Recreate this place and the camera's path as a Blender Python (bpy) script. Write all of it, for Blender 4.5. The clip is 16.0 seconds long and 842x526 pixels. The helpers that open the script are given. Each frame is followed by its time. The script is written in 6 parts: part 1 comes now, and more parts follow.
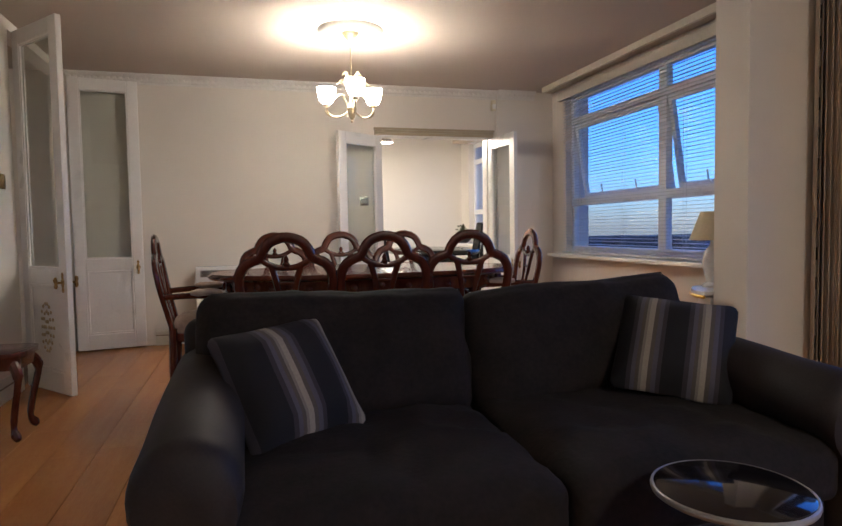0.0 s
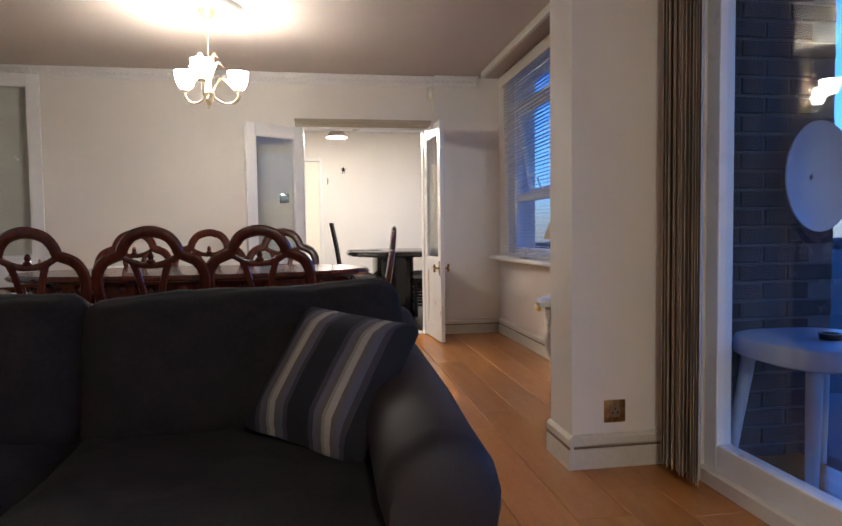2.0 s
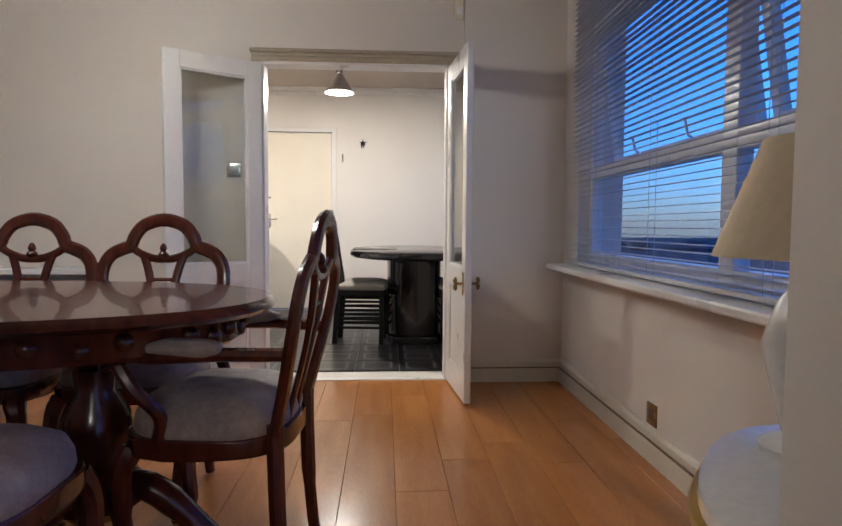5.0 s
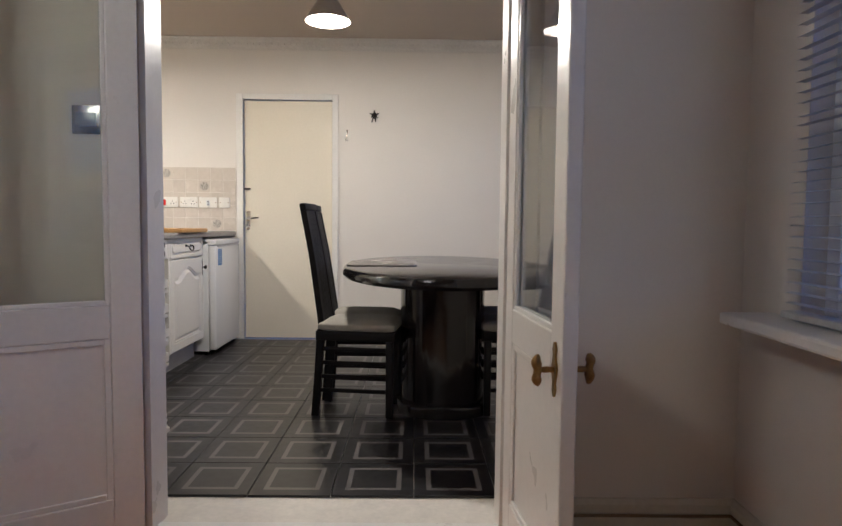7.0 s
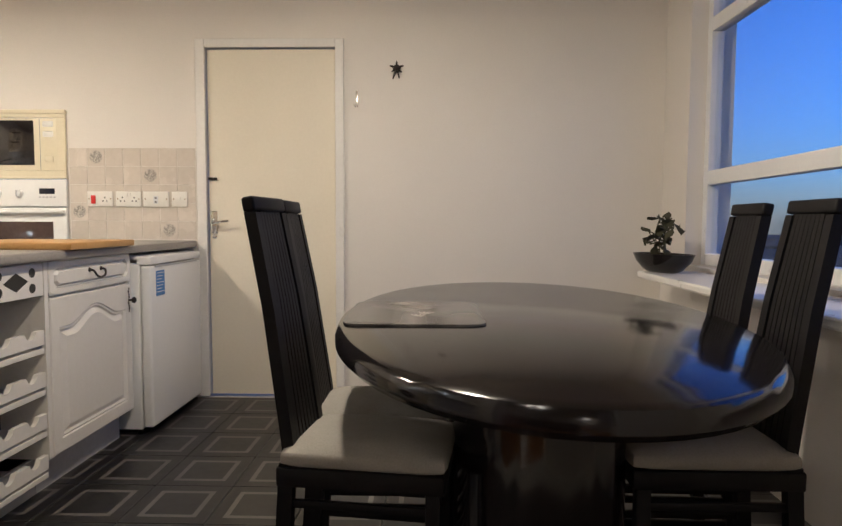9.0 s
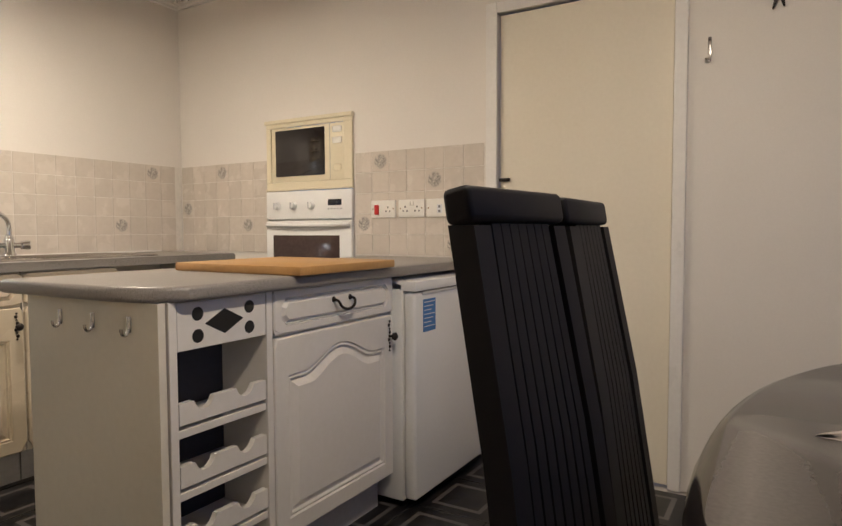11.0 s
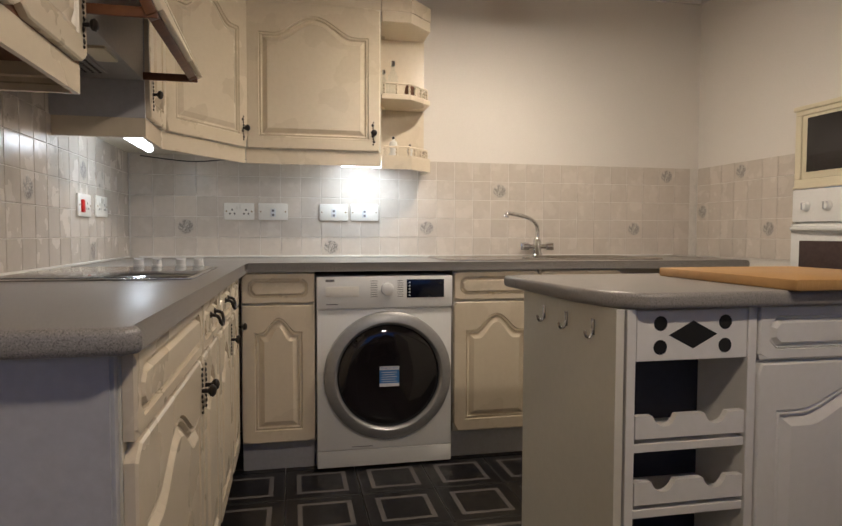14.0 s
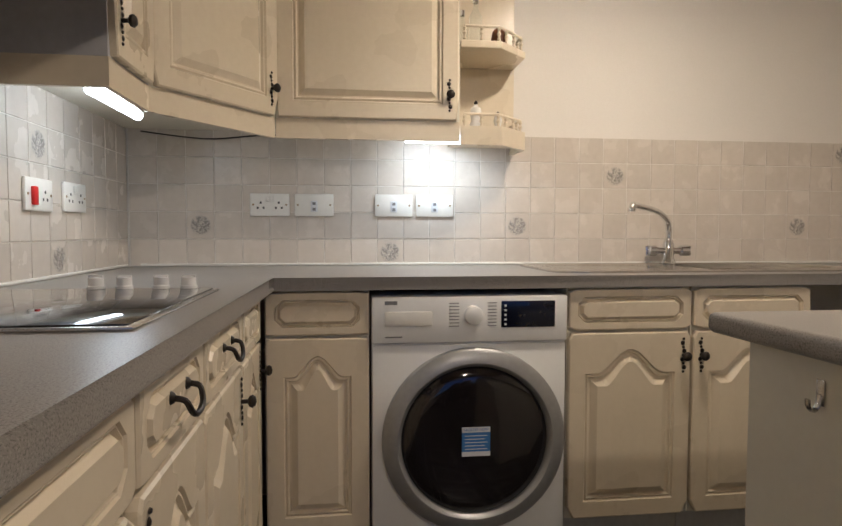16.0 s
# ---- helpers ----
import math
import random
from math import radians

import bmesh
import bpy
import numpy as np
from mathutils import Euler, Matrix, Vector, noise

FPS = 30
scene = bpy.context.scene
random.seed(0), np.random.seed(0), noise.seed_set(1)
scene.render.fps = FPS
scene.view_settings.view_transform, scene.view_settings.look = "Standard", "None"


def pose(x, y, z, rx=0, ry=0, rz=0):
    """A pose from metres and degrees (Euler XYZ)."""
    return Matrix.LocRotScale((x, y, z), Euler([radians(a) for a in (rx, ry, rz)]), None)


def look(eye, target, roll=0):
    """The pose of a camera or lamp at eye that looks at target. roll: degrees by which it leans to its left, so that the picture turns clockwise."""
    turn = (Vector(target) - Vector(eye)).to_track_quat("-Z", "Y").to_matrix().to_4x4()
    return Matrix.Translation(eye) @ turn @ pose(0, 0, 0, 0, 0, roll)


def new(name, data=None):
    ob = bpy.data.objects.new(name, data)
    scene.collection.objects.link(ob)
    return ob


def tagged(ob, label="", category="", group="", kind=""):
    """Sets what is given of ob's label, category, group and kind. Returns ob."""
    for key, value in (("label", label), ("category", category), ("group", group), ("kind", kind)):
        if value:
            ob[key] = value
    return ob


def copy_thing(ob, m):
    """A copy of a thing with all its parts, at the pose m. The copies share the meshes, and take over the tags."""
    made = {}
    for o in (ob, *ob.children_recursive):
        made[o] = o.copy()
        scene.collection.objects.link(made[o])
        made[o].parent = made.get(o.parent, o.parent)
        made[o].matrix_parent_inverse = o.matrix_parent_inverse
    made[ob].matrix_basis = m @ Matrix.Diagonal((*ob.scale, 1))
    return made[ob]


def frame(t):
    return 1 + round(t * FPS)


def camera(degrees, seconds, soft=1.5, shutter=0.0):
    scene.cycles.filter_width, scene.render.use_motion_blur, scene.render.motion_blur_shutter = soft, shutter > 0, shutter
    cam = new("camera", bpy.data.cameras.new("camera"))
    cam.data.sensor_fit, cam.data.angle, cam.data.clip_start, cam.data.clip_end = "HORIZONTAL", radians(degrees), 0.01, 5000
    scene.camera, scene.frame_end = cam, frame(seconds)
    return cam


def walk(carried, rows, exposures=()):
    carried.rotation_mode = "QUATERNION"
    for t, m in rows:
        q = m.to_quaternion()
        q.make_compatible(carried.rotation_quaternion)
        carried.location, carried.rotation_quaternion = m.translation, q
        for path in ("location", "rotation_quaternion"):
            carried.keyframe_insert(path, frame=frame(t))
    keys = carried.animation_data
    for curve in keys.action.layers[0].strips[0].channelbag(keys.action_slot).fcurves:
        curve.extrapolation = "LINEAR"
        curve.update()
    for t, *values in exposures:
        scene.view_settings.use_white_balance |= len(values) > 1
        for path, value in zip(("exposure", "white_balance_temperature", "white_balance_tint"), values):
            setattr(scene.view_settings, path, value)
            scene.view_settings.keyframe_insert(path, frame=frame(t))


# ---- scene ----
cam = camera(68.7, 16.0)
PATH = [
    (0, (-1.476, -3.01, 0.987), (-0.942, -1.086, 0.879), -0.9),
    (0.5, (-1.105, -2.966, 0.978), (-0.596, -1.035, 0.869), -0.9),
    (1, (-0.726, -2.917, 0.958), (-0.249, -0.978, 0.849), -0.9),
    (1.5, (-0.395, -2.858, 0.943), (0.037, -0.908, 0.841), -0.9),
    (2, (-0.083, -2.799, 0.936), (0.234, -0.827, 0.841), -0.7),
    (2.5, (0.119, -2.691, 0.927), (0.362, -0.709, 0.831), -0.4),
    (3, (0.254, -2.49, 0.942), (0.472, -0.505, 0.835), -0.0),
    (3.5, (0.337, -2.159, 0.937), (0.533, -0.172, 0.826), 0.1),
    (4, (0.39, -1.776, 0.931), (0.564, 0.213, 0.809), 0.2),
    (4.2, (0.41, -1.597, 0.93), (0.573, 0.393, 0.813), 0.3),
    (6.3, (0.559, 0.308, 0.97), (0.614, 2.304, 0.845), 0.3),
    (6.5, (0.563, 0.495, 0.96), (0.609, 2.491, 0.837), 0.4),
    (7, (0.58, 0.975, 0.961), (0.603, 2.971, 0.84), 0.6),
    (7.5, (0.589, 1.429, 0.974), (0.584, 3.425, 0.85), 0.5),
    (8, (0.568, 1.866, 0.971), (0.54, 3.862, 0.853), 0.5),
    (8.2, (0.546, 2.031, 0.978), (0.526, 4.027, 0.851), 0.3),
    (10.3, (0.348, 3.335, 1.022), (-0.165, 5.265, 0.91), -0.3),
    (10.5, (0.327, 3.414, 1.023), (-0.356, 5.291, 0.913), -0.4),
    (11, (0.292, 3.557, 1.026), (-0.733, 5.271, 0.921), -0.2),
    (11.5, (0.296, 3.66, 1.018), (-1.074, 5.115, 0.92), 0.1),
    (12, (0.31, 3.707, 1.018), (-1.31, 4.876, 0.923), 0.2),
    (12.5, (0.311, 3.726, 1.025), (-1.469, 4.632, 0.931), 0.2),
    (13, (0.312, 3.731, 1.03), (-1.565, 4.414, 0.937), 0.3),
    (13.5, (0.313, 3.734, 1.03), (-1.616, 4.255, 0.936), 0.2),
    (14, (0.305, 3.74, 1.025), (-1.65, 4.15, 0.933), 0.2),
    (14.5, (0.184, 3.722, 1.022), (-1.781, 4.079, 0.923), 0.3),
    (15, (-0.035, 3.704, 1.03), (-2.005, 4.029, 0.919), 0.3),
    (15.5, (-0.296, 3.735, 1.037), (-2.27, 4.039, 0.928), 0.2),
    (16, (-0.532, 3.762, 1.037), (-2.514, 4.009, 0.936), 0.1),
]
EXPOSURES = [(0.0, 1.0, 5850, 10), (2.0, 1.10, 5550, 10), (3.5, 1.10, 5400, 10), (4.2, 0.94, 5400, 10), (6.4, 0.40, 5350, 10), (7.0, 0.24, 5400, 10), (8.2, 0.16, 5650, 10), (10.4, -0.26, 6050, 12), (12.0, -0.50, 6050, 13), (13.0, -0.72, 6000, 13), (16.0, -0.82, 6000, 13)]
walk(cam, [(t, look(eye, target, roll)) for t, eye, target, roll in PATH], EXPOSURES)

# ---- world and lights ----
world = bpy.data.worlds.new("dusk")
scene.world = world
world.use_nodes = True
wn = world.node_tree
sky = wn.nodes.new("ShaderNodeTexSky")
sky.sky_type, sky.sun_disc = "NISHITA", False
sky.sun_elevation, sky.sun_rotation = radians(9.0), radians(250)
sky.air_density, sky.dust_density, sky.ozone_density = 1.4, 0.3, 6.0
wn.nodes["Background"].inputs[1].default_value = 0.15
blue = wn.nodes.new("ShaderNodeMix")
blue.data_type, blue.blend_type = "RGBA", "MULTIPLY"
blue.inputs[0].default_value, blue.inputs[7].default_value = 1.0, (0.80, 0.98, 1.85, 1)
wn.links.new(sky.outputs[0], blue.inputs[6])
wn.links.new(blue.outputs[2], wn.nodes["Background"].inputs[0])


def lamp(name, place, watts, colour, radius=0.03, kind="POINT"):
    data = bpy.data.lights.new(name, kind)
    data.energy, data.color = watts, colour
    if kind == "POINT":
        data.shadow_soft_size = radius
    ob = new(name, data)
    ob.location = place
    return ob


WARM, WARMER = (1.0, 0.94, 0.80), (1.0, 0.84, 0.63)
LAMP_DINING, LAMP_FILL, LAMP_KITCHEN, LAMP_SINK, LAMP_STRIP = 0.7, 8.5, 112, 185, 2.7
TUBE = (0.86, 0.97, 1.0)

# ---- materials ----


def mat(name, colour, rough=0.5, metal=0.0, second=None, scale=8.0, fine=60.0, bump=0.0, spread=0.5, coat=0.0, random_by=0.0, stretch=(1, 1, 1), ior=1.45):
    """A principled material with a broad stain, a fine grain, and relief."""
    m = bpy.data.materials.new(name)
    m.use_nodes = True
    n, l = m.node_tree.nodes, m.node_tree.links
    b = n["Principled BSDF"]
    b.inputs["Roughness"].default_value, b.inputs["Metallic"].default_value = rough, metal
    b.inputs["Coat Weight"].default_value, b.inputs["IOR"].default_value = coat, ior
    second = second or tuple(c * 0.86 for c in colour)
    at = n.new("ShaderNodeTexCoord")
    mp = n.new("ShaderNodeMapping")
    mp.inputs["Scale"].default_value = stretch
    l.new(at.outputs["Object"], mp.inputs[0])
    if random_by:
        own, shift = n.new("ShaderNodeObjectInfo"), n.new("ShaderNodeVectorMath")
        shift.operation, shift.inputs[0].default_value = "SCALE", (37.0, 91.0, 17.0)
        l.new(own.outputs["Random"], shift.inputs["Scale"])
        l.new(shift.outputs[0], mp.inputs["Location"])
    broad, grain = n.new("ShaderNodeTexNoise"), n.new("ShaderNodeTexNoise")
    broad.inputs["Scale"].default_value, broad.inputs["Detail"].default_value = scale, 4
    grain.inputs["Scale"].default_value, grain.inputs["Detail"].default_value = fine, 3
    l.new(mp.outputs[0], broad.inputs["Vector"])
    l.new(mp.outputs[0], grain.inputs["Vector"])
    mean = n.new("ShaderNodeMix")
    mean.inputs[0].default_value = spread
    l.new(broad.outputs[0], mean.inputs[2])
    l.new(grain.outputs[0], mean.inputs[3])
    ramp = n.new("ShaderNodeValToRGB")
    ramp.color_ramp.elements[0].position, ramp.color_ramp.elements[1].position = 0.34, 0.66
    ramp.color_ramp.elements[0].color, ramp.color_ramp.elements[1].color = (*second, 1), (*colour, 1)
    l.new(mean.outputs[0], ramp.inputs[0])
    out = ramp.outputs[0]
    if random_by:
        info, hsv, span = n.new("ShaderNodeObjectInfo"), n.new("ShaderNodeHueSaturation"), n.new("ShaderNodeMapRange")
        span.inputs[3].default_value, span.inputs[4].default_value = 1 - random_by, 1 + random_by
        l.new(info.outputs["Random"], span.inputs[0])
        l.new(span.outputs[0], hsv.inputs["Value"])
        l.new(out, hsv.inputs["Color"])
        out = hsv.outputs[0]
    l.new(out, b.inputs["Base Color"])
    wear = n.new("ShaderNodeMapRange")
    wear.inputs[3].default_value, wear.inputs[4].default_value = max(0.02, rough - 0.08), min(1, rough + 0.08)
    l.new(broad.outputs[0], wear.inputs[0])
    l.new(wear.outputs[0], b.inputs["Roughness"])
    if bump:
        bp = n.new("ShaderNodeBump")
        bp.inputs["Strength"].default_value, bp.inputs["Distance"].default_value = bump, 0.004
        l.new(mean.outputs[0], bp.inputs["Height"])
        l.new(bp.outputs[0], b.inputs["Normal"])
    return m


def glow(name, colour, strength):
    m = bpy.data.materials.new(name)
    m.use_nodes = True
    b = m.node_tree.nodes["Principled BSDF"]
    b.inputs["Base Color"].default_value = (0.85, 0.84, 0.8, 1)
    b.inputs["Emission Color"].default_value, b.inputs["Emission Strength"].default_value = (*colour, 1), strength
    b.inputs["Roughness"].default_value = 0.3
    return m


def glass(name, colour=(0.96, 0.98, 0.98)):
    m = bpy.data.materials.new(name)
    m.use_nodes = True
    n, l = m.node_tree.nodes, m.node_tree.links
    n.remove(n["Principled BSDF"])
    clear, shine, mix, face = n.new("ShaderNodeBsdfTransparent"), n.new("ShaderNodeBsdfGlossy"), n.new("ShaderNodeMixShader"), n.new("ShaderNodeLayerWeight")
    clear.inputs[0].default_value, shine.inputs["Roughness"].default_value = (*colour, 1), 0.0
    power, scaled = n.new("ShaderNodeMath"), n.new("ShaderNodeMapRange")
    power.operation, power.inputs[1].default_value = "POWER", 5.0
    scaled.inputs[3].default_value, scaled.inputs[4].default_value = 0.045, 1.0
    l.new(face.outputs["Facing"], power.inputs[0])
    l.new(power.outputs[0], scaled.inputs[0])
    l.new(scaled.outputs[0], mix.inputs[0])
    l.new(clear.outputs[0], mix.inputs[1])
    l.new(shine.outputs[0], mix.inputs[2])
    l.new(mix.outputs[0], n["Material Output"].inputs[0])
    return m


M = {
    "wall": mat("cream emulsion wall", (0.77, 0.715, 0.645), 0.75, second=(0.72, 0.665, 0.595), scale=1.3, fine=140, bump=0.05, spread=0.3),
    "kwall": mat("white emulsion wall", (0.78, 0.74, 0.69), 0.7, second=(0.73, 0.69, 0.64), scale=1.2, fine=140, bump=0.05, spread=0.3),
    # Darkened so the colour holds down the bright patch over the chandelier
    "ceiling": mat("ceiling paint darkened under lamp", (0.54, 0.47, 0.40), 0.8, second=(0.50, 0.43, 0.36), scale=0.9, fine=90, bump=0.04, spread=0.3),
    "gloss": mat("white gloss paint", (0.80, 0.78, 0.75), 0.3, second=(0.75, 0.73, 0.70), scale=5, fine=60, bump=0.02),
    "trim": mat("cream gloss trim", (0.68, 0.63, 0.53), 0.35, second=(0.60, 0.55, 0.45), scale=4, fine=60, bump=0.03),
    "khaki": mat("khaki gloss door head", (0.46, 0.39, 0.28), 0.4, second=(0.38, 0.32, 0.22), scale=4, fine=60, bump=0.03),
    "brownline": mat("brown painted line", (0.22, 0.15, 0.09), 0.5),
    "upvc": mat("white window frame", (0.82, 0.82, 0.82), 0.3, second=(0.78, 0.78, 0.79), scale=6),
    "plank": mat("orange laminate plank", (0.50, 0.215, 0.058), 0.22, second=(0.40, 0.155, 0.038), scale=3, fine=45, bump=0.03, random_by=0.08, stretch=(6, 0.6, 1)),
    "joint": mat("dark joint", (0.06, 0.035, 0.02), 0.8),
    "grout": mat("pale tile grout", (0.78, 0.74, 0.68), 0.85, scale=20),
    "mahogany": mat("polished mahogany", (0.115, 0.024, 0.012), 0.22, second=(0.05, 0.011, 0.007), scale=5, fine=40, bump=0.03, coat=0.4, stretch=(1, 1, 0.25)),
    "brass": mat("aged brass", (0.45, 0.29, 0.11), 0.35, 1.0, second=(0.22, 0.13, 0.05), scale=40),
    "iron": mat("black iron fitting", (0.035, 0.028, 0.024), 0.45, 0.6, scale=40),
    "chrome": mat("chrome", (0.80, 0.80, 0.80), 0.08, 1.0, second=(0.74, 0.74, 0.74)),
    "steel": mat("brushed stainless steel", (0.62, 0.60, 0.57), 0.24, 1.0, second=(0.52, 0.50, 0.47), scale=4, fine=120, stretch=(1, 12, 1)),
    "sofa": mat("charcoal chenille", (0.018, 0.0125, 0.012), 0.95, second=(0.0038, 0.003, 0.0032), scale=11, fine=70, bump=0.8, spread=0.4),
    "leather": mat("dark brown leather", (0.023, 0.016, 0.016), 0.66, second=(0.012, 0.009, 0.009), scale=7, fine=150, bump=0.15),
    "damask": mat("pale damask seat", (0.50, 0.41, 0.33), 0.6, second=(0.30, 0.23, 0.19), scale=16, fine=90, bump=0.2, spread=0.3),
    "lacquer": mat("black lacquer", (0.008, 0.006, 0.006), 0.14, second=(0.012, 0.010, 0.010), scale=5, coat=0.15, ior=1.40),
    "blackwood": mat("black stained wood", (0.006, 0.005, 0.006), 0.55, second=(0.009, 0.008, 0.009), scale=5, ior=1.3),
    "rackshade": mat("rack backing with shade painted in", (0.045, 0.045, 0.055), 0.7, scale=5),
    "greyseat": mat("grey seat fabric", (0.33, 0.31, 0.28), 0.85, second=(0.27, 0.25, 0.22), scale=14, fine=220, bump=0.3),
    "cab": mat("cream painted cabinet", (0.72, 0.63, 0.49), 0.28, second=(0.68, 0.59, 0.45), scale=3, fine=50, bump=0.02),
    "cabwhite": mat("white painted cabinet", (0.80, 0.77, 0.73), 0.33, second=(0.76, 0.73, 0.68), scale=3, fine=50, bump=0.02),
    "cabside": mat("white laminate side", (0.74, 0.70, 0.60), 0.5, second=(0.70, 0.66, 0.56), scale=3),
    "plinth": mat("grey plinth and shaded side board", (0.50, 0.50, 0.52), 0.5, scale=4),
    "appliance": mat("white enamel", (0.83, 0.83, 0.82), 0.22, second=(0.80, 0.80, 0.79), scale=3),
    "creamplastic": mat("cream plastic", (0.76, 0.69, 0.52), 0.35, second=(0.72, 0.65, 0.48), scale=4),
    "socket": mat("white socket plate", (0.82, 0.80, 0.75), 0.3, second=(0.78, 0.76, 0.71)),
    "black": mat("black plastic", (0.012, 0.012, 0.013), 0.3),
    "darkglass": mat("dark glass", (0.010, 0.008, 0.009), 0.06, second=(0.014, 0.011, 0.012), coat=0.5),
    "brownglass": mat("smoked oven glass", (0.07, 0.045, 0.04), 0.08, second=(0.05, 0.03, 0.03)),
    "silver": mat("silver plastic ring", (0.40, 0.40, 0.40), 0.42, 0.6),
    "red": mat("red rocker", (0.60, 0.02, 0.015), 0.35),
    "blue": mat("blue sticker", (0.05, 0.20, 0.52), 0.4),
    "paper": mat("white print", (0.75, 0.77, 0.80), 0.5),
    "paleprint": mat("pale taupe print", (0.36, 0.32, 0.28), 0.4),
    "doorlit": mat("white gloss door tinted by lamplight", (0.80, 0.74, 0.62), 0.35, second=(0.76, 0.70, 0.58), scale=3, fine=60, bump=0.02),
    "greyprint": mat("grey print", (0.20, 0.20, 0.21), 0.5),
    "display": mat("dark display", (0.008, 0.010, 0.022), 0.1),
    "board": mat("pale wood chopping board", (0.52, 0.30, 0.11), 0.45, second=(0.43, 0.23, 0.075), scale=4, fine=40, stretch=(1, 7, 1)),
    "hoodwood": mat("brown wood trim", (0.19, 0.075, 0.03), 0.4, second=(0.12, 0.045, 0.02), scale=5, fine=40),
    "hood": mat("grey metal hood", (0.42, 0.40, 0.38), 0.4, 0.3, scale=6),
    "ceramic": mat("white ceramic", (0.78, 0.76, 0.72), 0.2),
    "soil": mat("dead plant brown", (0.08, 0.05, 0.03), 0.9, scale=30),
    "leaf": mat("withered leaf", (0.06, 0.055, 0.03), 0.8, scale=30),
    "slat": mat("white blind slat", (0.62, 0.61, 0.60), 0.45, scale=3),
    "fabricblind": mat("beige fabric blind", (0.66, 0.56, 0.45), 0.85, second=(0.57, 0.47, 0.36), scale=5, fine=160, bump=0.1),
    "plastic": mat("white garden plastic", (0.50, 0.51, 0.54), 0.4, scale=3),
    "brick": mat("dark brick", (0.062, 0.055, 0.056), 0.9, second=(0.036, 0.033, 0.035), scale=12, bump=0.4, random_by=0.2),
    "concrete": mat("grey concrete", (0.11, 0.11, 0.115), 0.9, scale=4, bump=0.2),
    "land": mat("dark land", (0.030, 0.036, 0.034), 1.0, second=(0.012, 0.015, 0.016), scale=0.02, fine=0.15),
    "champagne": mat("cream brushed metal", (0.55, 0.46, 0.31), 0.35, 0.7, second=(0.38, 0.30, 0.18), scale=30),
    "gold": mat("gold edge", (0.70, 0.46, 0.10), 0.3, 1.0),
    "shade_cloth": mat("cream lamp shade", (0.70, 0.58, 0.38), 0.8, scale=5),
    "plaster": mat("white plaster relief", (0.78, 0.75, 0.71), 0.6, scale=4),
    "bulb": glow("lit bulb", (1.0, 0.76, 0.48), 60.0),
    "opal": glow("lit opal glass", (1.0, 0.88, 0.70), 43.0),
    "tube": glow("lit fluorescent tube", (0.90, 0.98, 1.0), 26.0),
    "pane": glass("clear glass"),
    "doorpane": glass("door glass", (0.90, 0.92, 0.90)),
}


def worktop_material():
    m = mat("speckled grey worktop", (0.33, 0.31, 0.29), 0.34, second=(0.25, 0.235, 0.22), scale=2, fine=300, bump=0.008)
    n, l = m.node_tree.nodes, m.node_tree.links
    b = n["Principled BSDF"]
    at, v = n.new("ShaderNodeTexCoord"), n.new("ShaderNodeTexNoise")
    v.inputs["Scale"].default_value, v.inputs["Detail"].default_value = 420, 2
    l.new(at.outputs["Object"], v.inputs["Vector"])
    r = n.new("ShaderNodeValToRGB")
    r.color_ramp.interpolation = "CONSTANT"
    r.color_ramp.elements[0].color, r.color_ramp.elements[1].color = (0.17, 0.155, 0.145, 1), (0.285, 0.265, 0.245, 1)
    r.color_ramp.elements[1].position = 0.40
    e = r.color_ramp.elements.new(0.60)
    e.color = (0.36, 0.335, 0.31, 1)
    l.new(v.outputs[0], r.inputs[0])
    l.new(r.outputs[0], b.inputs["Base Color"])
    return m


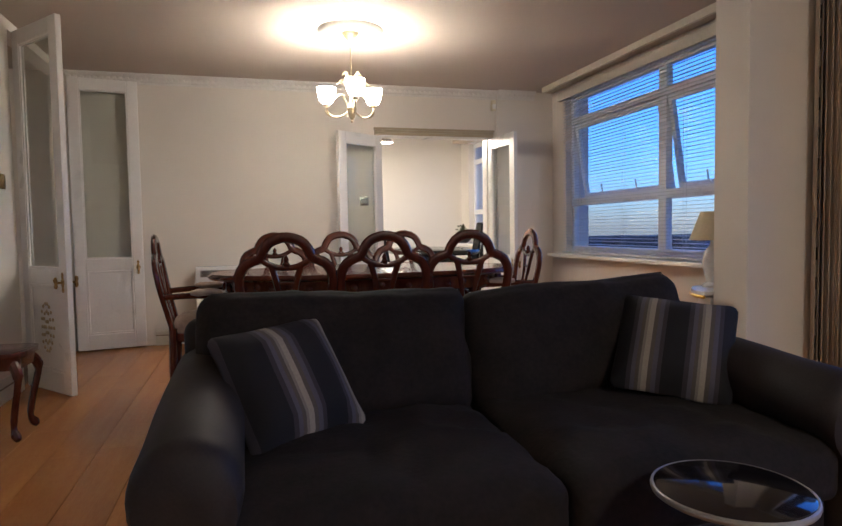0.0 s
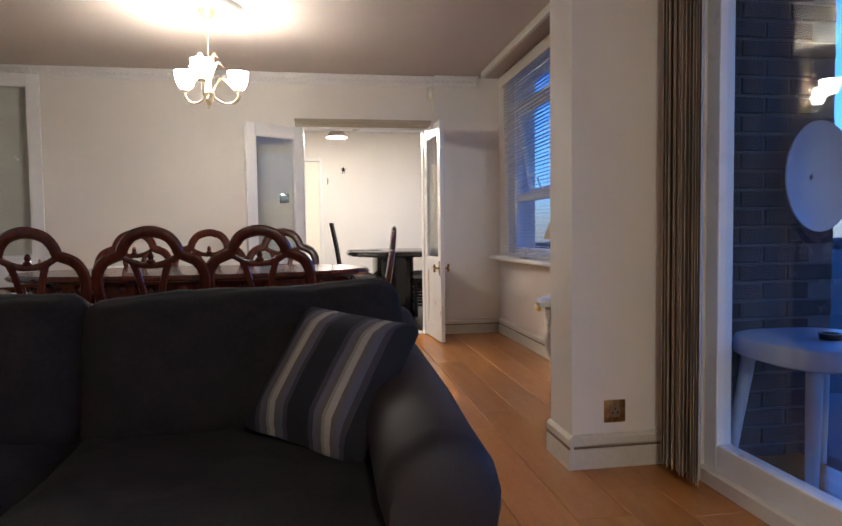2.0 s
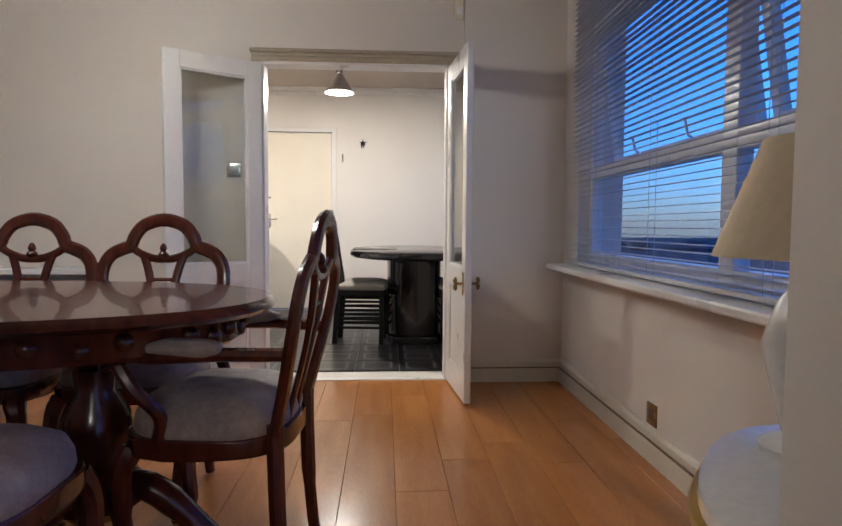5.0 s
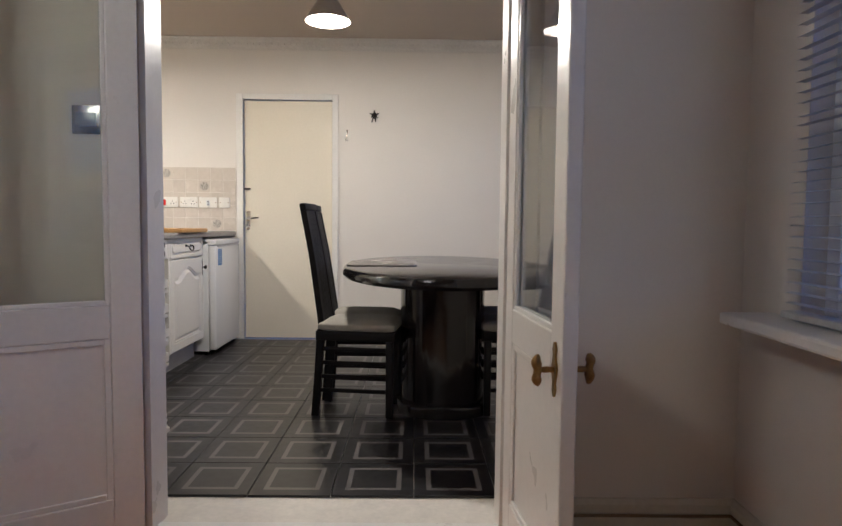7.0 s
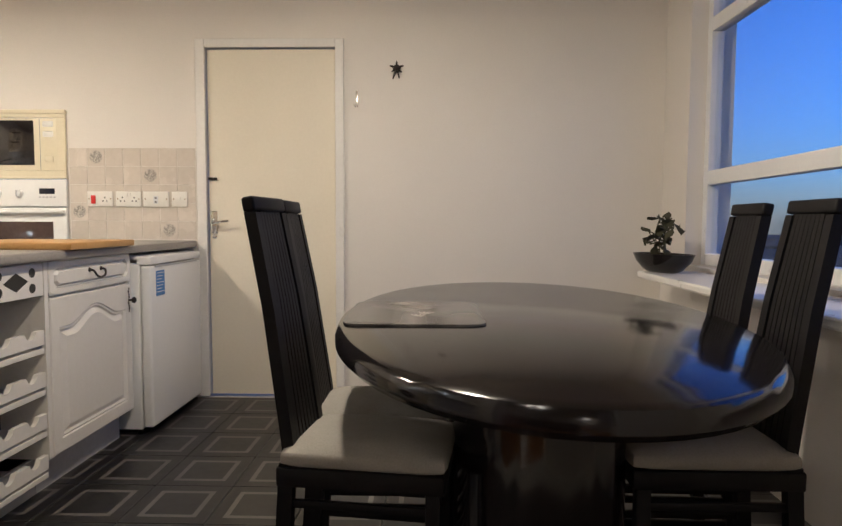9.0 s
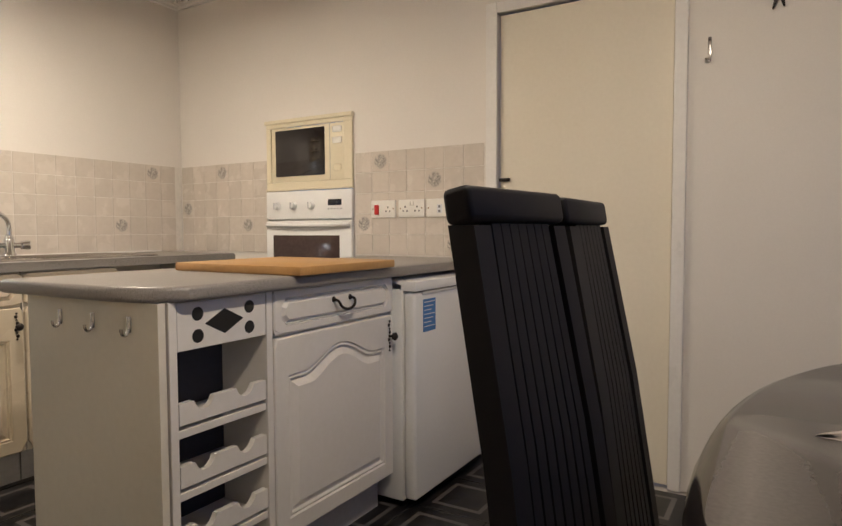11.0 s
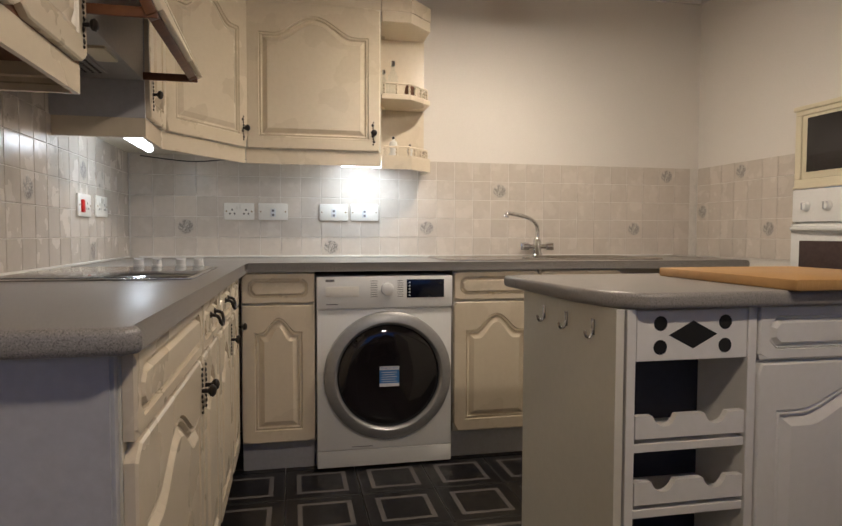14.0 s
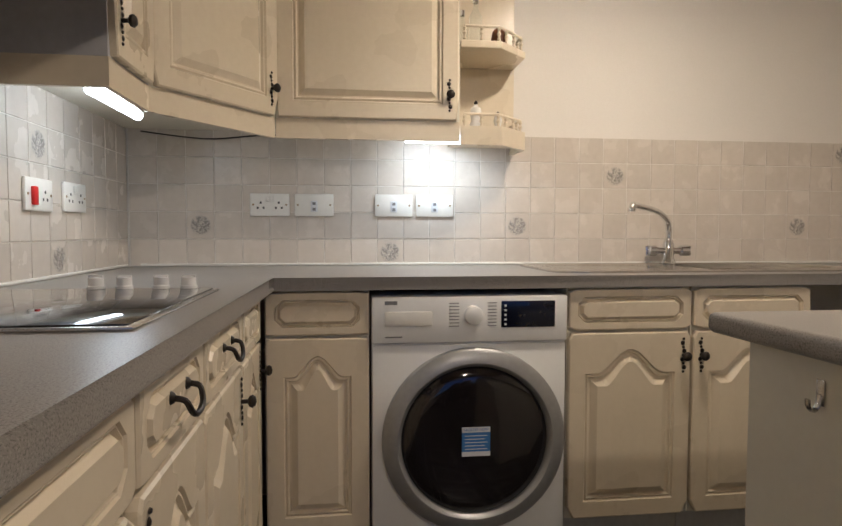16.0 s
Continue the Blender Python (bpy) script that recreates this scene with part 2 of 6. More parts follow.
def banded(name, base, bands, rough, axis=None, square=False, rnd=0.05, coat=0.0, warp=0.0):
    """Stripes along one generated axis, or square rings about the middle. bands: (position, colour)."""
    m = bpy.data.materials.new(name)
    m.use_nodes = True
    n, l = m.node_tree.nodes, m.node_tree.links
    b = n["Principled BSDF"]
    b.inputs["Roughness"].default_value, b.inputs["Coat Weight"].default_value = rough, coat
    at, sep = n.new("ShaderNodeTexCoord"), n.new("ShaderNodeSeparateXYZ")
    l.new(at.outputs["Generated"], sep.inputs[0])
    if square:
        sides = []
        for k in (0, 1):
            a, c = n.new("ShaderNodeMath"), n.new("ShaderNodeMath")
            a.operation, c.operation = "SUBTRACT", "ABSOLUTE"
            a.inputs[1].default_value = 0.5
            l.new(sep.outputs[k], a.inputs[0])
            l.new(a.outputs[0], c.inputs[0])
            sides.append(c)
        top = n.new("ShaderNodeMath")
        top.operation = "MAXIMUM"
        l.new(sides[0].outputs[0], top.inputs[0])
        l.new(sides[1].outputs[0], top.inputs[1])
        out = top.outputs[0]
    else:
        out = sep.outputs[axis]
    ramp = n.new("ShaderNodeValToRGB")
    ramp.color_ramp.interpolation = "CONSTANT" if square or name.startswith("striped") else "LINEAR"
    els = ramp.color_ramp.elements
    els[0].position, els[0].color = 0.0, (*base, 1)
    els[1].position, els[1].color = bands[0][0], (*bands[0][1], 1)
    for p, c in bands[1:]:
        e = els.new(p)
        e.color = (*c, 1)
    l.new(out, ramp.inputs[0])
    noise_t, mixc = n.new("ShaderNodeTexNoise"), n.new("ShaderNodeMix")
    noise_t.inputs["Scale"].default_value, noise_t.inputs["Detail"].default_value = 25 if square else 160, 4
    mixc.data_type, mixc.blend_type = "RGBA", "MULTIPLY"
    mixc.inputs[0].default_value = 0.6
    l.new(at.outputs["Object"], noise_t.inputs["Vector"])
    lift = n.new("ShaderNodeMapRange")
    lift.inputs[3].default_value, lift.inputs[4].default_value = 0.6, 1.3
    l.new(noise_t.outputs[0], lift.inputs[0])
    l.new(ramp.outputs[0], mixc.inputs[6])
    l.new(lift.outputs[0], mixc.inputs[7])
    l.new(mixc.outputs[2], b.inputs["Base Color"])
    if square:
        wear = n.new("ShaderNodeMapRange")
        wear.inputs[3].default_value, wear.inputs[4].default_value = rough - 0.05, rough + 0.12
        l.new(noise_t.outputs[0], wear.inputs[0])
        l.new(wear.outputs[0], b.inputs["Roughness"])
    return m


M["worktop"] = worktop_material()
BK, GY = (0.010, 0.009, 0.010), (0.125, 0.115, 0.112)
M["floortile"] = banded("black patterned floor tile", BK, [(0.285, GY), (0.345, BK), (0.47, (0.02, 0.019, 0.02))], 0.30, square=True)
NV, LT, MD, BR = (0.007, 0.0065, 0.010), (0.29, 0.255, 0.215), (0.036, 0.031, 0.040), (0.085, 0.072, 0.064)
BAND = [(0.0, NV), (0.06, MD), (0.10, (0.085, 0.08, 0.105)), (0.135, BR), (0.165, (0.19, 0.17, 0.15)), (0.19, LT), (0.215, LT), (0.235, BR), (0.27, (0.08, 0.075, 0.10)), (0.31, MD), (0.345, NV)]
STRIPES = [(0.075 + p, c) for p, c in BAND] + [(0.54 + p, c) for p, c in BAND]
M["stripe_shifted"] = banded("striped slumped cushion cloth", MD, [(0.05, NV), (0.22, NV)] + [(0.255 + p, c) for p, c in BAND[1:]] + [(0.735 + p, c) for p, c in BAND[:8]], 0.9, axis=0)
M["stripe"] = banded("striped cushion cloth", NV, STRIPES, 0.9, axis=0)


def tile_material(name, flower):
    """Cream glazed wall tile, mottled; some carry a raised grey flower."""
    m = mat(name, (0.64, 0.58, 0.515), 0.26, second=(0.585, 0.525, 0.46), scale=9, fine=40, bump=0.03, random_by=0.05)
    if flower:
        n, l = m.node_tree.nodes, m.node_tree.links
        b = n["Principled BSDF"]
        base = b.inputs["Base Color"].links[0].from_socket
        at, mp, leng, wave = n.new("ShaderNodeTexCoord"), n.new("ShaderNodeMapping"), n.new("ShaderNodeVectorMath"), n.new("ShaderNodeTexNoise")
        l.new(at.outputs["Object"], mp.inputs[0])
        leng.operation = "LENGTH"
        l.new(mp.outputs[0], leng.inputs[0])
        wave.inputs["Scale"].default_value, wave.inputs["Detail"].default_value, wave.inputs["Distortion"].default_value = 55, 3, 2.5
        l.new(at.outputs["Object"], wave.inputs["Vector"])
        inside, line, both, mixc = n.new("ShaderNodeMapRange"), n.new("ShaderNodeMapRange"), n.new("ShaderNodeMath"), n.new("ShaderNodeMix")
        inside.inputs[1].default_value, inside.inputs[2].default_value = 0.040, 0.030
        line.inputs[1].default_value, line.inputs[2].default_value = 0.42, 0.56
        l.new(leng.outputs["Value"], inside.inputs[0])
        l.new(wave.outputs[0], line.inputs[0])
        both.operation, mixc.data_type = "MULTIPLY", "RGBA"
        l.new(inside.outputs[0], both.inputs[0])
        l.new(line.outputs[0], both.inputs[1])
        l.new(both.outputs[0], mixc.inputs[0])
        l.new(base, mixc.inputs[6])
        mixc.inputs[7].default_value = (0.27, 0.25, 0.23, 1)
        l.new(mixc.outputs[2], b.inputs["Base Color"])
        bp = n.new("ShaderNodeBump")
        bp.inputs["Strength"].default_value, bp.inputs["Distance"].default_value = 0.6, 0.003
        l.new(both.outputs[0], bp.inputs["Height"])
        l.new(bp.outputs[0], b.inputs["Normal"])
    return m


M["tile"] = tile_material("cream wall tile", False)
M["flowertile"] = tile_material("flower wall tile", True)

# ---- mesh tools ----


def mesh_of(name, bm, material, smooth=False):
    me = bpy.data.meshes.new(name)
    bmesh.ops.recalc_face_normals(bm, faces=bm.faces)
    bm.to_mesh(me)
    bm.free()
    me.materials.append(M[material])
    if smooth:
        me.polygons.foreach_set("use_smooth", [True] * len(me.polygons))
        me.set_sharp_from_angle(angle=radians(40))
    return me


def part(name, bm, material, parent=None, label="", at=None, smooth=True):
    ob = new(name, mesh_of(name, bm, material, smooth))
    if parent:
        ob.parent = parent
    if at is not None:
        ob.matrix_basis = at
    return tagged(ob, label)


def thing(name, label, category, at=None, group=""):
    ob = new(name)
    ob.empty_display_size = 0.1
    if at is not None:
        ob.matrix_basis = at
    return tagged(ob, label, category, group)


def solo(name, bm, material, label, category, at=None, group="", smooth=True):
    """A thing that is one mesh."""
    ob = part(name, bm, material, None, label, at, smooth)
    return tagged(ob, "", category, group)


def setting(name, bm, material, label="", category="structure", smooth=False):
    ob = part(name, bm, material, None, label, None, smooth)
    return tagged(ob, label or name.replace("_", " "), category, "", "structure")


def box(x0, x1, y0, y1, z0, z1, bevel=0.0, bm=None, seg=2):
    bm = bm or bmesh.new()
    tmp = bmesh.new()
    bmesh.ops.create_cube(tmp, size=1)
    for v in tmp.verts:
        v.co = Vector((x0 + (v.co.x + 0.5) * (x1 - x0), y0 + (v.co.y + 0.5) * (y1 - y0), z0 + (v.co.z + 0.5) * (z1 - z0)))
    if bevel:
        bmesh.ops.bevel(tmp, geom=tmp.edges[:], offset=bevel, segments=seg, affect="EDGES", profile=0.5)
    return join(bm, tmp)


def join(bm, tmp, m=None):
    if m is not None:
        bmesh.ops.transform(tmp, matrix=m, verts=tmp.verts)
    me = bpy.data.meshes.new("tmp")
    tmp.to_mesh(me)
    tmp.free()
    bm.from_mesh(me)
    bpy.data.meshes.remove(me)
    return bm


def loops(rings, bm=None, cap0=True, cap1=True, closed=False):
    """Skins rings of equal length of points."""
    bm = bm or bmesh.new()
    vs = [[bm.verts.new(p) for p in r] for r in rings]
    pairs = list(zip(vs, vs[1:])) + ([(vs[-1], vs[0])] if closed else [])
    for a, b in pairs:
        k = len(a)
        for i in range(k):
            bm.faces.new((a[i], a[(i + 1) % k], b[(i + 1) % k], b[i]))
    if not closed:
        if cap0:
            bm.faces.new(vs[0][::-1])
        if cap1:
            bm.faces.new(vs[-1])
    return bm


def lathe(profile, segs=24, bm=None, centre=(0, 0, 0), cap0=True, cap1=True):
    return loops([[(centre[0] + r * math.cos(2 * math.pi * i / segs), centre[1] + r * math.sin(2 * math.pi * i / segs), centre[2] + z) for i in range(segs)] for r, z in profile], bm, cap0, cap1)


def sweep(points, radii, segs=10, bm=None, flat=1.0, closed=False):
    """A tube along points; flat scales the section across its second axis."""
    pts = [Vector(p) for p in points]
    if not hasattr(radii, "__len__"):
        radii = [radii] * len(pts)
    rings, up = [], None
    k = len(pts)
    for i, p in enumerate(pts):
        d = (pts[(i + 1) % k] - pts[i - 1]) if closed else (pts[min(i + 1, k - 1)] - pts[max(i - 1, 0)])
        d.normalize()
        if up is None:
            up = Vector((0, 1, 0)) if abs(d.y) < 0.9 else Vector((1, 0, 0))
        a = up - d * up.dot(d)
        a.normalize()
        up = a
        b = d.cross(a)
        rings.append([p + (a * math.cos(2 * math.pi * j / segs) * flat + b * math.sin(2 * math.pi * j / segs)) * radii[i] for j in range(segs)])
    return loops(rings, bm, closed=closed)


def smooth_path(pts, n=24):
    """Catmull-Rom through points."""
    ps = [Vector(p) for p in pts]
    out = []
    for i in range(n + 1):
        u = i / n * (len(ps) - 1)
        k = min(int(u), len(ps) - 2)
        f = u - k
        p0, p1, p2, p3 = ps[max(k - 1, 0)], ps[k], ps[k + 1], ps[min(k + 2, len(ps) - 1)]
        out.append(0.5 * (2 * p1 + (p2 - p0) * f + (2 * p0 - 5 * p1 + 4 * p2 - p3) * f * f + (3 * p1 - p0 - 3 * p2 + p3) * f ** 3))
    return out


def prism(outline, z0, z1, bevel=0.0, bm=None):
    """An upright prism over an outline of (x, y), with rounded rims."""
    bm = bm or bmesh.new()
    tmp = loops([[(x, y, z0) for x, y in outline], [(x, y, z1) for x, y in outline]])
    if bevel:
        rims = [e for e in tmp.edges if abs(e.verts[0].co.z - e.verts[1].co.z) < 1e-6]
        bmesh.ops.bevel(tmp, geom=rims, offset=bevel, segments=3, affect="EDGES", profile=0.5)
    return join(bm, tmp)


def wall_with_holes(axis, at, thick, a0, a1, z1, holes):
    """A wall in the plane axis=at .. at+thick, from a0 to a1 and z 0 .. z1, with holes (b0, b1, z0, z1) that do not overlap."""
    bm = bmesh.new()
    cuts = sorted({a0, a1, *[h[0] for h in holes], *[h[1] for h in holes]})
    for lo, hi in zip(cuts, cuts[1:]):
        spans = sorted((h[2], h[3]) for h in holes if h[0] <= lo + 1e-6 and h[1] >= hi - 1e-6)
        z = 0.0
        for s0, s1 in spans + [(z1, z1)]:
            if s0 > z + 1e-6:
                if axis == "y":
                    box(lo, hi, at, at + thick, z, s0, 0, bm)
                else:
                    box(at, at + thick, lo, hi, z, s0, 0, bm)
            z = s1
    bmesh.ops.remove_doubles(bm, verts=bm.verts, dist=1e-5)
    return bm

# ---- structure ----
XL, XR = -2.92, 1.57          # dining and living room, left wall and window wall
YB, YD, YK, YF = -4.9, 2.855, 2.95, 6.112   # back wall, partition faces, far kitchen wall
KL, KR = -2.974, 1.73         # kitchen, sink wall and window wall
CD, CK = 2.365, 2.465         # ceilings
OPEN0, OPEN1, OPENZ = -0.235, 0.866, 1.90

setting("floor", box(XL - 1.4, 2.0, YB - 0.1, YD + 0.045, -0.20, -0.014), "joint", "dark underlay under the orange laminate floor", "floor")
setting("floor_kitchen", box(KL - 0.1, 2.0, YD + 0.045, YF + 0.1, -0.20, -0.010), "grout", "grey bed under the black kitchen floor tiles", "floor")
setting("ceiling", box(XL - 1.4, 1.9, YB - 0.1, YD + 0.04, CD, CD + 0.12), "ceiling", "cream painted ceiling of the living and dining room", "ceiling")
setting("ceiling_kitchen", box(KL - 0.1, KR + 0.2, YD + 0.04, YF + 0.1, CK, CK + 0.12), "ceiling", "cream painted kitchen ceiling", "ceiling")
wall_p = setting("wall_partition", wall_with_holes("y", YD, YK - YD, KL - 0.1, 1.9, CK, [(OPEN0, OPEN1, 0, OPENZ)]), "wall", "cream painted partition wall with a double-door opening", "wall")
setting("wall_pier", box(0.955, XR, YD - 0.045, YD, 0, CD), "wall", "cream painted shallow wall pier beside the doorway", "wall")
HALL0, HALL1, HALLZ = 1.52, 2.74, 2.30
setting("wall_left", wall_with_holes("x", XL - 0.12, 0.12, YB, YD, CD, [(HALL0, HALL1, 0, HALLZ)]), "wall", "cream painted side wall with tall hall doors", "wall")
setting("wall_back", box(XL - 0.12, 1.9, YB - 0.12, YB, 0, CD), "wall", "cream painted back wall of the living room", "wall")
setting("wall_hall", wall_with_holes("x", XL - 1.35, 0.1, 0.6, YD, CD, []), "wall", "cream painted hall wall", "wall")
setting("wall_hall_end", box(XL - 1.3, XL - 0.12, 0.6, 0.7, 0, CD), "wall", "cream painted end wall of the hall", "wall")
setting("wall_hall_north", box(XL - 1.35, KL - 0.1, YD, YK, 0, CK), "wall", "cream painted far wall of the hall", "wall")
WIN0, WIN1, WINZ0, WINZ1 = -0.20, 2.53, 0.735, 2.28
setting("wall_right", wall_with_holes("x", XR, 0.25, -0.526, YD, CD, [(WIN0, WIN1, WINZ0, WINZ1)]), "wall", "cream painted outer wall under and round the dining window", "wall")
setting("wall_stub", box(0.877, XR, -0.526, -0.30, 0, CD), "wall", "cream painted wall stub between living and dining room", "wall")
BX = 1.30   # plane of the balcony doors
setting("wall_balcony", wall_with_holes("x", BX, 0.12, YB, -0.526, CD, [(-4.2, -0.70, 0.05, 2.25)]), "wall", "cream painted wall round the balcony doors", "wall")
setting("wall_kitchen_far", wall_with_holes("y", YF, 0.15, KL - 0.1, 2.0, CK, [(-0.845, -0.090, 0, 1.985), (-2.225, -1.64, 0.30, 1.625)]), "kwall", "white painted far kitchen wall", "wall")
wall_s = setting("wall_sink", box(KL - 0.12, KL, YK, YF, 0, CK), "kwall", "white painted kitchen wall behind the sink", "wall")
KW0, KW1, KWZ0, KWZ1 = 3.35, 5.78, 0.80, 2.25
setting("wall_kitchen_window", wall_with_holes("x", KR, 0.22, YK, YF, CK, [(KW0, KW1, KWZ0, KWZ1)]), "kwall", "white painted kitchen window wall", "wall")
setting("wall_cupboard", box(-1.2, 0.1, YF + 0.6, YF + 0.7, 0, CK), "kwall", "dark space behind the kitchen door", "wall")


def cornice(name, p0, p1, inward, ceil, dentil=True):
    """A moulded cornice from p0 to p1 along a wall; inward is the unit way into the room."""
    prof = [(0.0, -0.085), (0.012, -0.085), (0.014, -0.070), (0.022, -0.062), (0.026, -0.040), (0.045, -0.022), (0.050, -0.012), (0.062, -0.010), (0.062, 0.0), (0.0, 0.0)]
    ring = lambda p: [(p[0] + inward[0] * a, p[1] + inward[1] * a, ceil + b) for a, b in prof]
    bm = loops([ring(p0), ring(p1)])
    ob = setting(name, bm, "plaster", "white moulded plaster cornice", "cornice")
    if dentil:
        d = Vector((p1[0] - p0[0], p1[1] - p0[1], 0))
        n = int(d.length / 0.05)
        d.normalize()
        bm = bmesh.new()
        for i in range(n):
            c = Vector((p0[0], p0[1], 0)) + d * (0.025 + 0.05 * i) + Vector((inward[0], inward[1], 0)) * 0.030
            box(c.x - 0.012, c.x + 0.012, c.y - 0.012, c.y + 0.012, ceil - 0.056, ceil - 0.034, 0, bm)
        tagged(part("dentil_row", bm, "plaster", ob, smooth=False), kind="stuff")
    return ob


cornice("trim_cornice_dining", (XL, YD), (0.955, YD), (0, -1), CD)
cornice("trim_cornice_pier", (0.955, YD - 0.045), (1.36, YD - 0.045), (0, -1), CD)
cornice("trim_cornice_kitchen", (KL, YF), (KR - 0.25, YF), (0, -1), CK)
cornice("trim_cornice_sink", (KL, YK), (KL, YF), (1, 0), CK, False)


def baseboard(name, p0, p1, inward, h=0.135):
    prof = [(0, 0), (0.020, 0), (0.020, h - 0.055), (0.014, h - 0.050), (0.014, h - 0.044), (0.019, h - 0.038), (0.019, h - 0.014), (0.008, h), (0, h)]
    ring = lambda p: [(p[0] + inward[0] * a, p[1] + inward[1] * a, b) for a, b in prof]
    ob = setting(name, loops([ring(p0), ring(p1)]), "trim", "cream painted moulded skirting board", "skirting")
    line = [(0.0145, h - 0.052), (0.021, h - 0.052), (0.021, h - 0.045), (0.0145, h - 0.045)]
    ring2 = lambda p: [(p[0] + inward[0] * a, p[1] + inward[1] * a, b) for a, b in line]
    part("painted_line", loops([ring2(p0), ring2(p1)]), "brownline", ob)


baseboard("baseboard_stub_front", (0.877, -0.526), (1.29, -0.526), (0, -1))
baseboard("baseboard_stub_side", (0.877, -0.30), (0.877, -0.547), (-1, 0))
baseboard("baseboard_window", (XR, -0.30), (XR, YD - 0.045), (-1, 0))
baseboard("baseboard_pier", (0.955, YD - 0.045), (XR, YD - 0.045), (0, -1))
baseboard("baseboard_dining", (-2.3, YD), (OPEN0 - 0.06, YD), (0, -1))
baseboard("baseboard_left", (XL, YB), (XL, HALL0 - 0.06), (1, 0))

# doorway lining and architrave
bm = box(OPEN0 - 0.005, OPEN0 + 0.012, YD - 0.012, YK + 0.012, 0, OPENZ)
box(OPEN1 - 0.012, OPEN1 + 0.005, YD - 0.012, YK + 0.012, 0, OPENZ, 0, bm)
box(OPEN0, OPEN1, YD - 0.012, YK + 0.012, OPENZ - 0.014, OPENZ + 0.004, 0, bm)
setting("trim_door_lining", bm, "gloss", "white gloss door lining", "door frame")
bm = box(OPEN0 - 0.060, OPEN1 + 0.060, YD - 0.020, YD - 0.0005, OPENZ + 0.002, OPENZ + 0.030, 0.004)
box(OPEN0 - 0.060, OPEN1 + 0.060, YD - 0.030, YD - 0.0005, OPENZ + 0.030, OPENZ + 0.052, 0.006, bm)
box(OPEN0 - 0.066, OPEN1 + 0.066, YD - 0.040, YD - 0.0005, OPENZ + 0.052, OPENZ + 0.072, 0.005, bm)
setting("trim_architrave", bm, "khaki", "cream moulded door head", "architrave")
setting("threshold", box(OPEN0, OPEN1, YD + 0.0, YD + 0.05, -0.014, 0.006, 0.003), "gloss", "white threshold strip between laminate and tiles", "threshold")


